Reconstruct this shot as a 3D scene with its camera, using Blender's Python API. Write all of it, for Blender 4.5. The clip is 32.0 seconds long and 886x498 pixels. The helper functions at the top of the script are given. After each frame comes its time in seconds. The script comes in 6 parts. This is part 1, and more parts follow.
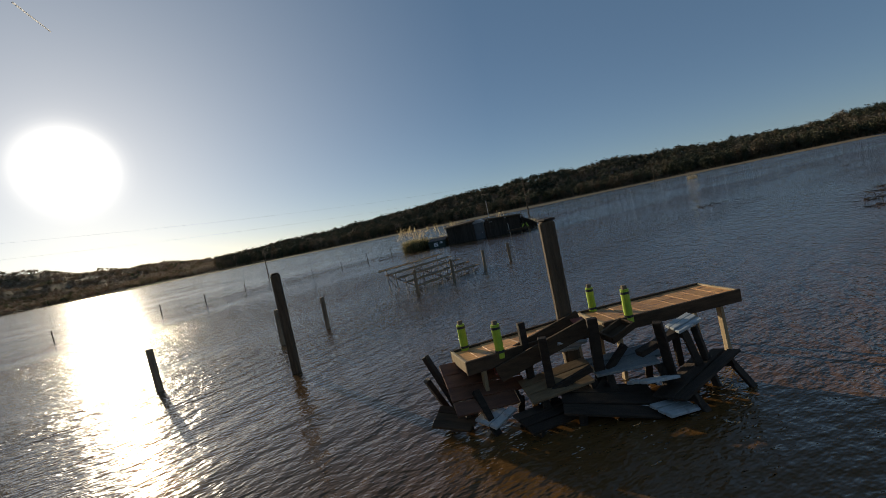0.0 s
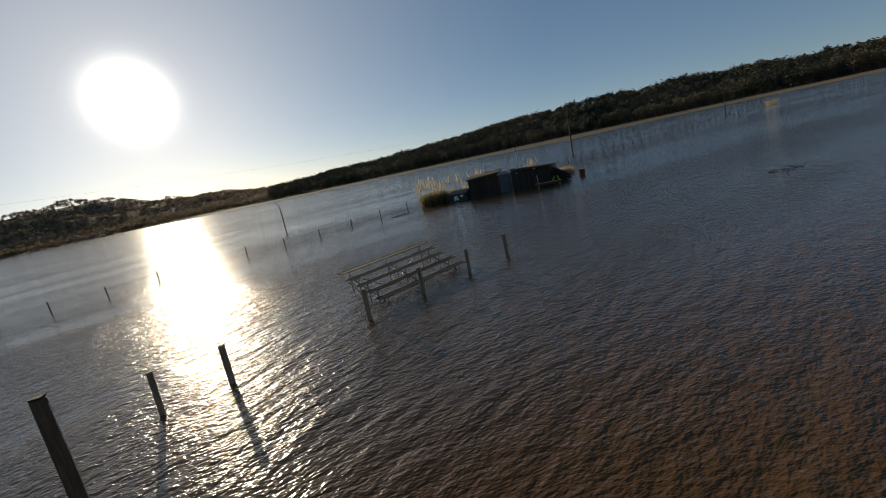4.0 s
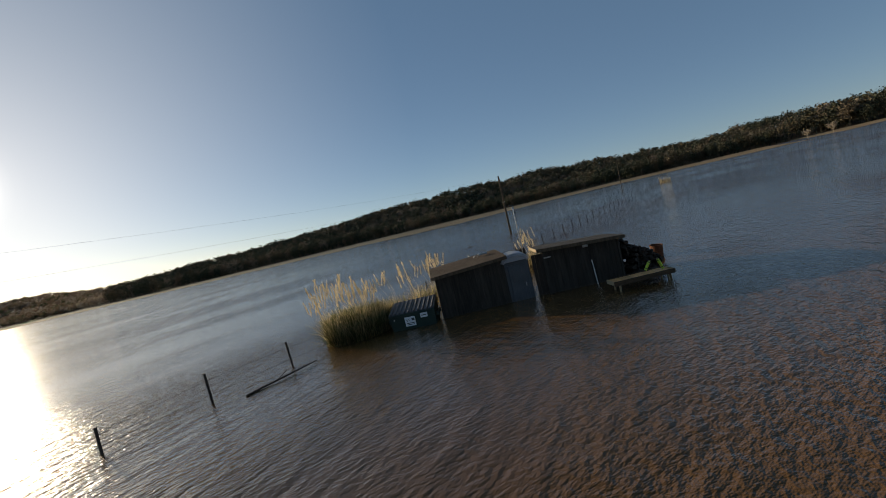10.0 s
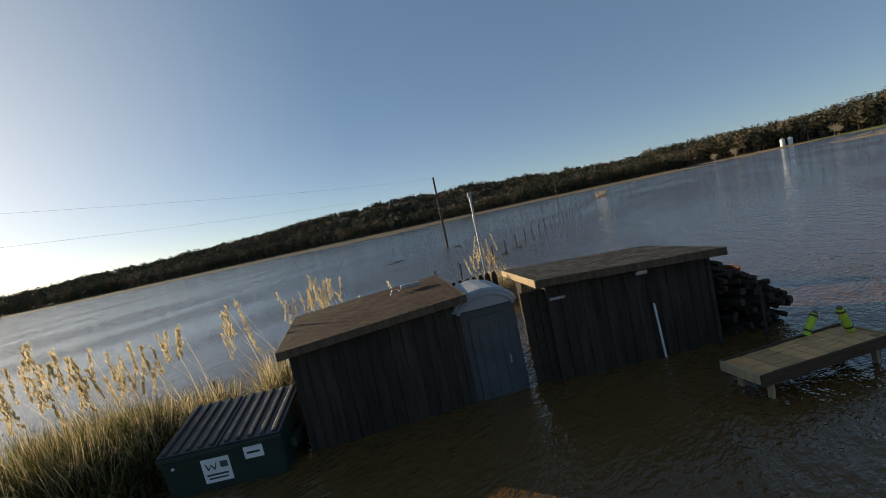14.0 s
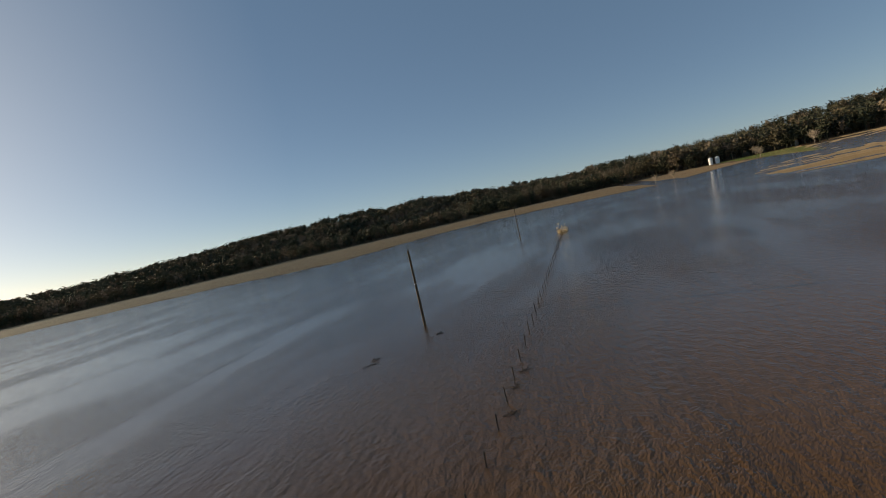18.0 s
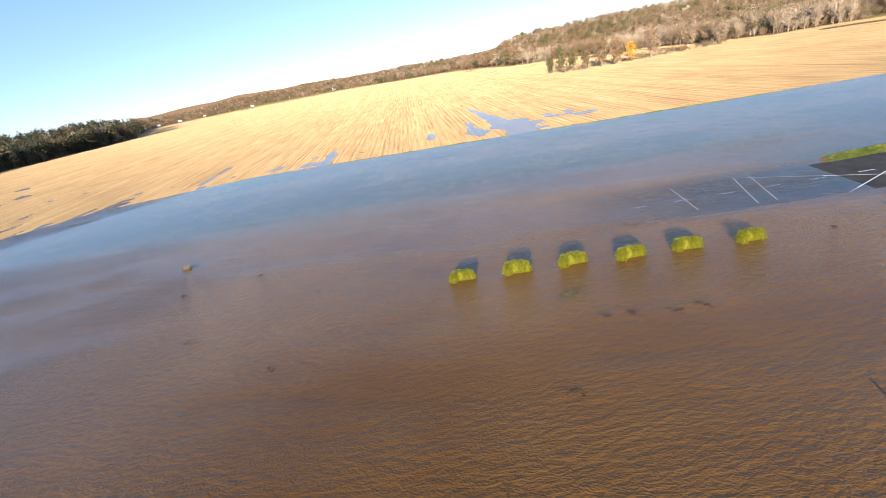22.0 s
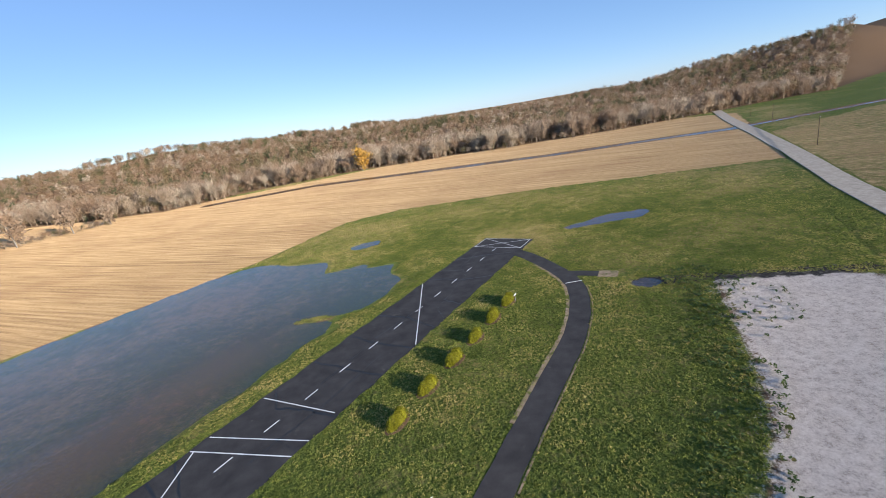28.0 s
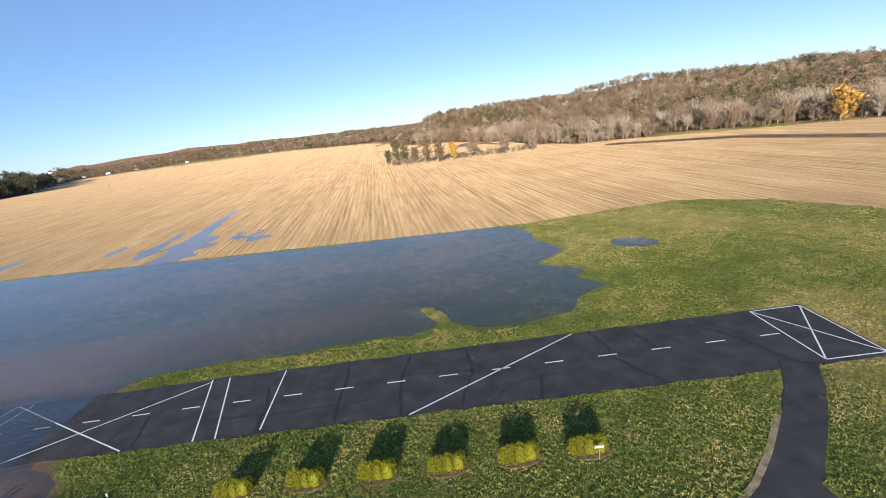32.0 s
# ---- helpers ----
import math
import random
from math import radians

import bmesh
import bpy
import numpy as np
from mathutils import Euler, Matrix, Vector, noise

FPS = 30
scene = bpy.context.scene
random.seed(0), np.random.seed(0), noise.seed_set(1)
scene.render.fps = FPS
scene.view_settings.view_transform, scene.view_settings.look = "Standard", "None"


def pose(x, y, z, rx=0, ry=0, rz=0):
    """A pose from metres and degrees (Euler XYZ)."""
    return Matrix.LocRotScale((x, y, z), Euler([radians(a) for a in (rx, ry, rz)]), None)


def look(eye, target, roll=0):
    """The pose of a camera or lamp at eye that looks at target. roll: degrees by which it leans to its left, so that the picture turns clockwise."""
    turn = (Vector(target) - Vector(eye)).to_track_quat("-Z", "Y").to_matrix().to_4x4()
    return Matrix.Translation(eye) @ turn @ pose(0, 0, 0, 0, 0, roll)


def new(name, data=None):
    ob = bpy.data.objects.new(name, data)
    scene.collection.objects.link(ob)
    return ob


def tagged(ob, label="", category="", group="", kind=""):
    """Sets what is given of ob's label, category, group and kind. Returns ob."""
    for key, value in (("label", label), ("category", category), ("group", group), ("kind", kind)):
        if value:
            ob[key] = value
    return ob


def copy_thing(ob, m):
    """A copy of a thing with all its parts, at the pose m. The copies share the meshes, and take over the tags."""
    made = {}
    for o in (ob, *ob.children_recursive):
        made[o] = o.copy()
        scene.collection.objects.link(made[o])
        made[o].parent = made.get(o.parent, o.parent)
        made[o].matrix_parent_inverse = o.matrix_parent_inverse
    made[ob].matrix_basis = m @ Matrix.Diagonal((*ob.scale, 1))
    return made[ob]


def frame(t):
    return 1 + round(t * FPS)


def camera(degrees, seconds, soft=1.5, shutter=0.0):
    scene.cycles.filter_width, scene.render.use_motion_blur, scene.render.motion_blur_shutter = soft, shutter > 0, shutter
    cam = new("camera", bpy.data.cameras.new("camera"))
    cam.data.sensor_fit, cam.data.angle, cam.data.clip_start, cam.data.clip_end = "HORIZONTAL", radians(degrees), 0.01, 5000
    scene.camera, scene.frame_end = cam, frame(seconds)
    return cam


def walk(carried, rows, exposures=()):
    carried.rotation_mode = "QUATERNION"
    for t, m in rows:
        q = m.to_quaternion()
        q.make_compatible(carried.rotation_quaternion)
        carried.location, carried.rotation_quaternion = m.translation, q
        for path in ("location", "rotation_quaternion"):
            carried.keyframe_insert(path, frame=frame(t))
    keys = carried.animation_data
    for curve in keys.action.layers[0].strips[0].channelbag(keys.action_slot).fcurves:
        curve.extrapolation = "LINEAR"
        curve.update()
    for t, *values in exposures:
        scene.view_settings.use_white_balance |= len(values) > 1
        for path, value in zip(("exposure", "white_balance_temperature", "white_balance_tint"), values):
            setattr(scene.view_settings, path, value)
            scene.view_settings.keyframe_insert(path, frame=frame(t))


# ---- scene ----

# camera and its way: seconds, eye, then yaw to the left of +y, pitch up and lean in degrees
cam = camera(90.37, 32.0, 0.55)
PATH = [
    (0, (-3.30, -2.92, 2.52), -3.14, -3.38, -11.80),
    (0.5, (-3.02, -2.00, 2.38), -2.39, -2.84, -12.15),
    (1, (-2.77, -1.25, 2.34), -1.40, -3.01, -12.58),
    (1.5, (-2.63, -0.65, 2.19), -1.06, -2.98, -13.21),
    (2, (-2.25, -0.13, 2.27), 0.11, -4.13, -13.03),
    (2.5, (-1.86, -0.11, 2.55), 0.34, -5.07, -11.62),
    (3, (-1.25, 0.52, 2.97), 2.90, -7.37, -12.91),
    (3.5, (-0.51, 0.56, 3.49), 3.58, -9.78, -12.90),
    (4, (0.04, 1.31, 4.17), 4.92, -11.15, -12.33),
    (4.5, (0.38, 2.66, 4.84), 6.43, -11.62, -11.48),
    (5, (0.50, 4.45, 5.33), 7.58, -11.34, -10.64),
    (5.5, (0.40, 6.54, 5.46), 7.89, -10.44, -10.10),
    (6, (0.06, 8.80, 5.07), 6.85, -9.06, -10.15),
    (6.5, (-0.50, 10.52, 5.06), 5.14, -8.37, -10.10),
    (7, (-1.56, 12.05, 5.06), 2.54, -7.73, -9.88),
    (7.5, (-2.52, 13.74, 4.74), -0.09, -6.75, -10.62),
    (8, (-2.99, 16.11, 4.71), -2.30, -5.94, -11.47),
    (8.5, (-3.13, 19.18, 4.79), -4.52, -5.27, -12.14),
    (9, (-3.16, 21.97, 4.73), -7.00, -4.34, -12.89),
    (9.5, (-3.22, 24.24, 4.59), -9.76, -3.88, -13.54),
    (10, (-3.32, 26.35, 4.08), -12.62, -3.64, -13.49),
    (10.5, (-3.35, 28.36, 3.39), -15.08, -3.49, -12.84),
    (11, (-3.13, 30.10, 2.84), -16.78, -3.73, -12.85),
    (11.5, (-2.82, 31.55, 2.43), -18.13, -3.98, -12.66),
    (12, (-2.40, 32.68, 2.38), -19.15, -4.28, -12.60),
    (12.5, (-1.90, 33.64, 2.64), -20.06, -4.48, -12.70),
    (13, (-1.26, 34.57, 2.94), -20.59, -4.00, -12.63),
    (13.5, (-0.65, 35.57, 3.26), -21.28, -4.17, -12.43),
    (14, (0.09, 36.63, 3.43), -21.66, -4.02, -12.29),
    (14.5, (0.76, 37.66, 3.58), -22.06, -3.85, -11.88),
    (15, (1.41, 38.60, 4.00), -22.38, -3.45, -11.87),
    (15.5, (1.82, 39.36, 4.86), -22.64, -3.48, -11.34),
    (16, (1.96, 40.14, 5.81), -22.95, -3.35, -11.21),
    (16.5, (1.89, 40.90, 6.89), -23.50, -3.19, -11.39),
    (17, (1.67, 41.56, 8.09), -24.47, -3.16, -11.80),
    (17.5, (1.37, 42.06, 9.43), -26.03, -3.40, -12.33),
    (18, (1.08, 42.34, 10.93), -28.38, -4.06, -12.89),
    (18.5, (0.79, 43.09, 12.40), -32.24, -5.23, -13.48),
    (19, (0.37, 43.53, 13.90), -38.96, -7.15, -14.56),
    (19.5, (0.00, 43.87, 15.62), -49.77, -10.15, -15.61),
    (20, (0.20, 44.44, 17.15), -63.22, -13.89, -15.83),
    (20.5, (0.13, 45.26, 18.81), -79.32, -17.64, -15.25),
    (21, (0.49, 46.56, 19.59), -97.68, -20.14, -13.55),
    (21.5, (1.95, 45.01, 20.33), -114.31, -22.08, -13.10),
    (22, (3.11, 43.98, 20.99), -129.18, -22.86, -11.91),
    (22.5, (4.17, 42.45, 22.23), -142.20, -23.27, -10.30),
    (23, (4.59, 39.58, 22.24), -152.86, -22.76, -8.89),
    (23.5, (3.80, 36.02, 21.92), -160.06, -21.44, -8.40),
    (24, (3.80, 32.63, 22.19), -167.65, -20.56, -7.53),
    (24.5, (3.97, 29.07, 22.58), -175.65, -19.26, -6.61),
    (25, (3.40, 25.31, 23.21), -182.61, -18.39, -7.06),
    (25.5, (1.75, 20.97, 23.37), -187.68, -17.55, -8.35),
    (26, (-0.33, 17.38, 23.83), -191.12, -16.76, -8.17),
    (26.5, (-2.92, 13.74, 24.66), -193.57, -16.87, -8.65),
    (27, (-5.98, 10.59, 25.24), -194.91, -16.92, -8.99),
    (27.5, (-9.45, 7.73, 25.57), -195.01, -16.92, -9.23),
    (28, (-13.32, 4.95, 25.66), -193.75, -16.86, -9.38),
    (28.5, (-17.55, 2.04, 25.51), -190.99, -16.78, -9.48),
    (29, (-22.11, -1.20, 25.13), -186.61, -16.66, -9.57),
    (29.5, (-26.52, -4.57, 24.81), -179.70, -16.42, -9.33),
    (30, (-30.93, -8.12, 24.57), -171.20, -16.35, -9.45),
    (30.5, (-35.13, -11.65, 24.48), -162.33, -16.30, -8.88),
    (31, (-38.94, -15.12, 24.44), -153.99, -16.36, -8.68),
    (31.5, (-42.43, -18.66, 24.20), -145.93, -16.36, -8.52),
    (32, (-45.59, -22.54, 23.78), -135.59, -16.42, -8.22),
]


def aim(eye, yaw, pitch, roll):
    a, p = radians(yaw), radians(pitch)
    way = Vector((-math.sin(a) * math.cos(p), math.cos(a) * math.cos(p), math.sin(p)))
    return look(eye, Vector(eye) + way, roll)


EXPOSURES = [(0, -0.2, 7400, 8), (4, -0.25, 7400, 8), (9, -0.12, 7500, 8), (13, 0.28, 7700, 9), (15, 0.34, 7900, 9), (18, 0.12, 8100, 10), (19, 0.15, 8300, 11), (20, 0.95, 8500, 12), (21, 1.5, 7400, 14), (22, 1.5, 6900, 14), (23, 1.46, 6600, 14), (26, 1.1, 6300, 15), (32, 1.0, 6300, 14)]
walk(cam, [(t, aim(eye, yaw, pitch, roll)) for t, eye, yaw, pitch, roll in PATH], EXPOSURES)

# world and sun
SUN_AZ, SUN_EL = radians(35.0), radians(12.8)      # azimuth to the left of +y
SUN_DIR = Vector((-math.sin(SUN_AZ) * math.cos(SUN_EL), math.cos(SUN_AZ) * math.cos(SUN_EL), math.sin(SUN_EL)))
world = bpy.data.worlds.new("world")
scene.world = world
world.use_nodes = True
wn = world.node_tree.nodes
sky = wn.new("ShaderNodeTexSky")
sky.sky_type = "NISHITA"
sky.sun_disc = False
sky.sun_elevation = SUN_EL
sky.sun_rotation = -SUN_AZ
sky.altitude = 100
sky.air_density, sky.dust_density, sky.ozone_density = 0.6, 0.18, 1.9
tone = wn.new("ShaderNodeMix")
tone.data_type, tone.blend_type = "RGBA", "MULTIPLY"
tone.inputs[0].default_value = 1.0
tone.inputs[7].default_value = (0.68, 0.66, 0.64, 1.0)
world.node_tree.links.new(sky.outputs[0], tone.inputs[6])
haze = wn.new("ShaderNodeMix")
haze.data_type, haze.blend_type = "RGBA", "ADD"
haze.inputs[0].default_value = 1.0
haze.inputs[7].default_value = (0.56, 1.18, 2.2, 1.0)
world.node_tree.links.new(tone.outputs[2], haze.inputs[6])
world.node_tree.links.new(haze.outputs[2], wn["Background"].inputs[0])
wn["Background"].inputs[1].default_value = 0.085
sun_data = bpy.data.lights.new("sun", "SUN")
sun_data.energy, sun_data.angle, sun_data.color = 5.0, radians(0.5), (1.0, 0.88, 0.71)
sun = new("sun", sun_data)
sun.matrix_world = look(SUN_DIR * 100, (0, 0, 0))
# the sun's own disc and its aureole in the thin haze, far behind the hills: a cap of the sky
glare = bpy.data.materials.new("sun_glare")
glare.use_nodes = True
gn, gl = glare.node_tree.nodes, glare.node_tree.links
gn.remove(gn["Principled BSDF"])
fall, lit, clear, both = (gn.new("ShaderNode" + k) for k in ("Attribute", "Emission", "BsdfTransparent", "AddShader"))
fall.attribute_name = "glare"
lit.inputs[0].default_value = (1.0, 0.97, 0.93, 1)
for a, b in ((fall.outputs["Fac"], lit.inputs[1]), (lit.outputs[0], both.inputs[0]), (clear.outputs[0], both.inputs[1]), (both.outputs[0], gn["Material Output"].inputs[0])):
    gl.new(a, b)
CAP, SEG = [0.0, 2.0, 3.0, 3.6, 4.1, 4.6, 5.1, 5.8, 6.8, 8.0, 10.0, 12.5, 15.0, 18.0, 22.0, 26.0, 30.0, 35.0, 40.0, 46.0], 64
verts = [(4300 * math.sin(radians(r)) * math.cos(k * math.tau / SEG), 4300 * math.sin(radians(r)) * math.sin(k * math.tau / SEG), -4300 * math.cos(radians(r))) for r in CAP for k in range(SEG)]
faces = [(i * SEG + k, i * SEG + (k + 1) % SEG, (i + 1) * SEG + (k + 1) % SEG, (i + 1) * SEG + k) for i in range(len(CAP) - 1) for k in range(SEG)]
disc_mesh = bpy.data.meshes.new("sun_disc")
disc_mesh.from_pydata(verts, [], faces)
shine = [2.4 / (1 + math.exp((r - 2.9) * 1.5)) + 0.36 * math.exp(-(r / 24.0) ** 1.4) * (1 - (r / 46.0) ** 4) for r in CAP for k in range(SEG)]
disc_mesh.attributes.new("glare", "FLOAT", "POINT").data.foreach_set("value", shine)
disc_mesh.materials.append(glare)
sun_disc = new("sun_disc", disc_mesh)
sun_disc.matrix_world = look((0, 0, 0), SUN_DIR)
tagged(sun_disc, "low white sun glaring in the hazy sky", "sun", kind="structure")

# materials
def nodes_of(name):
    m = bpy.data.materials.new(name)
    m.use_nodes = True
    return m, m.node_tree.nodes, m.node_tree.links, m.node_tree.nodes["Principled BSDF"]


def coords(n, l, scale=(1, 1, 1), world_space=True):
    """A position vector, in metres, stretched by scale."""
    mp = n.new("ShaderNodeMapping")
    mp.inputs["Scale"].default_value = scale
    if world_space:
        l.new(n.new("ShaderNodeNewGeometry").outputs["Position"], mp.inputs[0])
    else:
        l.new(n.new("ShaderNodeTexCoord").outputs["Object"], mp.inputs[0])
    return mp.outputs[0]


def noisy(n, l, vec, scale, detail=4.0, rough=0.55):
    t = n.new("ShaderNodeTexNoise")
    t.inputs["Scale"].default_value, t.inputs["Detail"].default_value, t.inputs["Roughness"].default_value = scale, detail, rough
    l.new(vec, t.inputs["Vector"])
    return t.outputs[0]


def ramp(n, l, fac, stops):
    r = n.new("ShaderNodeValToRGB")
    while len(r.color_ramp.elements) < len(stops):
        r.color_ramp.elements.new(0.5)
    for e, (p, c) in zip(r.color_ramp.elements, stops):
        e.position, e.color = p, (*c, 1.0) if len(c) == 3 else c
    l.new(fac, r.inputs[0])
    return r.outputs[0]


def mixc(n, l, fac, a, b, mode="MIX"):
    m = n.new("ShaderNodeMix")
    m.data_type, m.blend_type = "RGBA", mode
    for sock, v in ((m.inputs[0], fac), (m.inputs[6], a), (m.inputs[7], b)):
        if isinstance(v, (float, int)):
            sock.default_value = v
        elif isinstance(v, tuple):
            sock.default_value = (*v, 1.0)
        else:
            l.new(v, sock)
    return m.outputs[2]


def mathn(n, l, op, a, b=None, c=None, clamp=False):
    m = n.new("ShaderNodeMath")
    m.operation, m.use_clamp = op, clamp
    for sock, v in zip(m.inputs, (a, b, c)):
        if v is None:
            continue
        if isinstance(v, (float, int)):
            sock.default_value = v
        else:
            l.new(v, sock)
    return m.outputs[0]


def bumped(n, l, bsdf, height, strength, distance=0.02):
    b = n.new("ShaderNodeBump")
    b.inputs["Strength"].default_value, b.inputs["Distance"].default_value = strength, distance
    l.new(height, b.inputs["Height"])
    l.new(b.outputs[0], bsdf.inputs["Normal"])
    return b


def surface(name, dark, light, rough=0.7, scale=6.0, grain=60.0, bump=0.3, metal=0.0, stretch=(1, 1, 1), island=0.0, rnd=0.0, patch=None, patch_scale=1.5, patch_low=0.55):
    """A two-scale mottled surface. island and rnd: how much pieces differ in brightness; patch: a colour of stains or wear."""
    m, n, l, b = nodes_of(name)
    vec = coords(n, l, stretch, False)
    big, fine = noisy(n, l, vec, scale), noisy(n, l, vec, grain, 3.0)
    fac = mathn(n, l, "ADD", mathn(n, l, "MULTIPLY", big, 0.65), mathn(n, l, "MULTIPLY", fine, 0.35))
    col = ramp(n, l, fac, [(0.3, dark), (0.7, light)])
    if patch:
        pm = ramp(n, l, noisy(n, l, vec, patch_scale, 6.0, 0.65), [(patch_low, (0, 0, 0)), (patch_low + 0.1, (1, 1, 1))])
        col = mixc(n, l, pm, col, patch)
    if island or rnd:
        src = n.new("ShaderNodeNewGeometry").outputs["Random Per Island"] if island else n.new("ShaderNodeObjectInfo").outputs["Random"]
        amt = island or rnd
        v = mathn(n, l, "MULTIPLY_ADD", src, amt * 2, 1.0 - amt)
        hs = n.new("ShaderNodeHueSaturation")
        l.new(v, hs.inputs["Value"])
        l.new(col, hs.inputs["Color"])
        col = hs.outputs[0]
    l.new(col, b.inputs["Base Color"])
    b.inputs["Roughness"].default_value, b.inputs["Metallic"].default_value = rough, metal
    b.inputs["Specular IOR Level"].default_value = 0.5 if rough < 0.65 else 0.2
    if bump:
        bumped(n, l, b, fac, bump)
    return m




def leafy(m, amount=0.45):
    """Lets light through thin leaves and blades."""
    n, l = m.node_tree.nodes, m.node_tree.links
    b = n["Principled BSDF"]
    tr, mx = n.new("ShaderNodeBsdfTranslucent"), n.new("ShaderNodeMixShader")
    l.new(b.inputs["Base Color"].links[0].from_socket, tr.inputs[0])
    mx.inputs[0].default_value = amount
    l.new(b.outputs[0], mx.inputs[1])
    l.new(tr.outputs[0], mx.inputs[2])
    l.new(mx.outputs[0], n["Material Output"].inputs[0])
    return m


M = {}
M["post"] = surface("weathered_post_wood", (0.09, 0.068, 0.046), (0.32, 0.25, 0.17), 0.8, 3, 40, 0.5, stretch=(6, 6, 0.6))
M["tall_post"] = surface("dark_weathered_post_wood", (0.045, 0.032, 0.022), (0.15, 0.11, 0.072), 0.85, 3, 40, 0.6, stretch=(6, 6, 0.6))
M["treated"] = surface("treated_lumber", (0.26, 0.19, 0.11), (0.46, 0.35, 0.22), 0.75, 3, 40, 0.4, stretch=(6, 6, 0.6), rnd=0.15)
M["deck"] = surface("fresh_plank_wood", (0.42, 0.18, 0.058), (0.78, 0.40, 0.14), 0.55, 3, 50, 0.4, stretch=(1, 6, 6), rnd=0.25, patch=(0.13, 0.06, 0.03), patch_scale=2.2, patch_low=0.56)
# weathered rail wood; its dark tone includes the trays' backlit shade
M["rail_wood"] = surface("weathered_shaded_rail_wood", (0.035, 0.022, 0.013), (0.11, 0.07, 0.042), 0.8, 3, 40, 0.5, stretch=(1, 6, 6), rnd=0.2)
M["dark_wood"] = surface("dark_soaked_shaded_wood", (0.018, 0.013, 0.010), (0.065, 0.047, 0.035), 0.7, 4, 50, 0.5, stretch=(1, 6, 6), rnd=0.2)
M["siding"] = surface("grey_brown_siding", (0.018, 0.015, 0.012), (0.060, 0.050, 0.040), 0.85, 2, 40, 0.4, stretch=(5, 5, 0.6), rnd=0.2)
M["aluminium"] = surface("dull_frame_steel", (0.24, 0.23, 0.21), (0.44, 0.42, 0.40), 0.5, 3, 60, 0.1, metal=0.3)
M["seat_plank"] = surface("weathered_seat_plank", (0.17, 0.105, 0.055), (0.38, 0.26, 0.15), 0.8, 3, 50, 0.3, stretch=(1, 6, 6), rnd=0.2)
M["lime"] = surface("lime_foam_sleeve", (0.30, 0.46, 0.03), (0.48, 0.62, 0.06), 0.55, 6, 40, 0.2)
M["black_band"] = surface("black_strap", (0.015, 0.015, 0.015), (0.04, 0.04, 0.04), 0.6)
M["white_paint"] = surface("worn_white_paint", (0.55, 0.56, 0.55), (0.80, 0.80, 0.78), 0.55, 3, 30, 0.15, rnd=0.08, patch=(0.30, 0.26, 0.2), patch_scale=3, patch_low=0.66)
M["green_paint"] = surface("green_painted_plank", (0.02, 0.13, 0.075), (0.05, 0.22, 0.13), 0.6, 3, 40, 0.2, rnd=0.2, patch=(0.25, 0.32, 0.22), patch_scale=4, patch_low=0.62)
M["bench_green"] = surface("pale_green_plank", (0.14, 0.24, 0.06), (0.24, 0.36, 0.10), 0.6, 3, 40, 0.2, rnd=0.1)
M["roof_white"] = surface("white_metal_roof", (0.72, 0.71, 0.68), (0.84, 0.83, 0.80), 0.28, 0.4, 8, 0.02, rnd=0.03)
M["gable"] = surface("ribbed_gable_steel", (0.42, 0.34, 0.24), (0.54, 0.45, 0.33), 0.6, 2, 30, 0.1)
M["asphalt"] = surface("worn_asphalt", (0.024, 0.023, 0.024), (0.066, 0.063, 0.062), 0.9, 0.5, 14, 0.5, patch=(0.10, 0.092, 0.082), patch_scale=0.45, patch_low=0.64)
M["line"] = surface("white_road_paint", (0.50, 0.51, 0.50), (0.78, 0.78, 0.76), 0.6, 2, 20, 0.1)
M["crack"] = surface("tar_crack", (0.008, 0.008, 0.009), (0.018, 0.018, 0.018), 0.6)
M["concrete"] = surface("stained_concrete", (0.24, 0.21, 0.17), (0.42, 0.38, 0.32), 0.85, 1.2, 30, 0.3)
M["verge"] = surface("bare_verge_soil", (0.16, 0.11, 0.065), (0.40, 0.31, 0.21), 0.95, 2.5, 22, 0.5, patch=(0.10, 0.11, 0.03), patch_scale=0.8, patch_low=0.5)
M["shingle"] = surface("brown_shingle", (0.034, 0.021, 0.013), (0.085, 0.056, 0.036), 0.95, 4, 70, 0.5, rnd=0.16, patch=(0.05, 0.028, 0.016), patch_scale=1.2, patch_low=0.5)
M["dark_shingle"] = surface("charcoal_shingle", (0.018, 0.017, 0.017), (0.058, 0.055, 0.052), 0.95, 4, 70, 0.5, rnd=0.45)
M["plastic_grey"] = surface("blue_grey_plastic", (0.040, 0.046, 0.052), (0.075, 0.083, 0.092), 0.5, 2, 40, 0.1)
M["plastic_pale"] = surface("pale_translucent_plastic", (0.20, 0.21, 0.22), (0.32, 0.33, 0.35), 0.5, 2, 40, 0.05)
M["dump_green"] = surface("dark_green_steel", (0.005, 0.018, 0.012), (0.012, 0.034, 0.024), 0.6, 2, 30, 0.15, patch=(0.05, 0.035, 0.02), patch_scale=3, patch_low=0.68)
M["black_plastic"] = surface("black_plastic", (0.02, 0.02, 0.02), (0.05, 0.05, 0.05), 0.45, 3, 40, 0.1)
M["steel"] = surface("galvanised_steel", (0.30, 0.31, 0.32), (0.50, 0.51, 0.52), 0.4, 5, 50, 0.1, metal=0.7)
M["lamp_glass"] = surface("pale_lamp_glass", (0.55, 0.55, 0.52), (0.75, 0.75, 0.72), 0.2, 5, 50, 0.0)
M["sign_white"] = surface("white_sign", (0.66, 0.68, 0.70), (0.80, 0.82, 0.84), 0.5, 3, 30, 0.05)
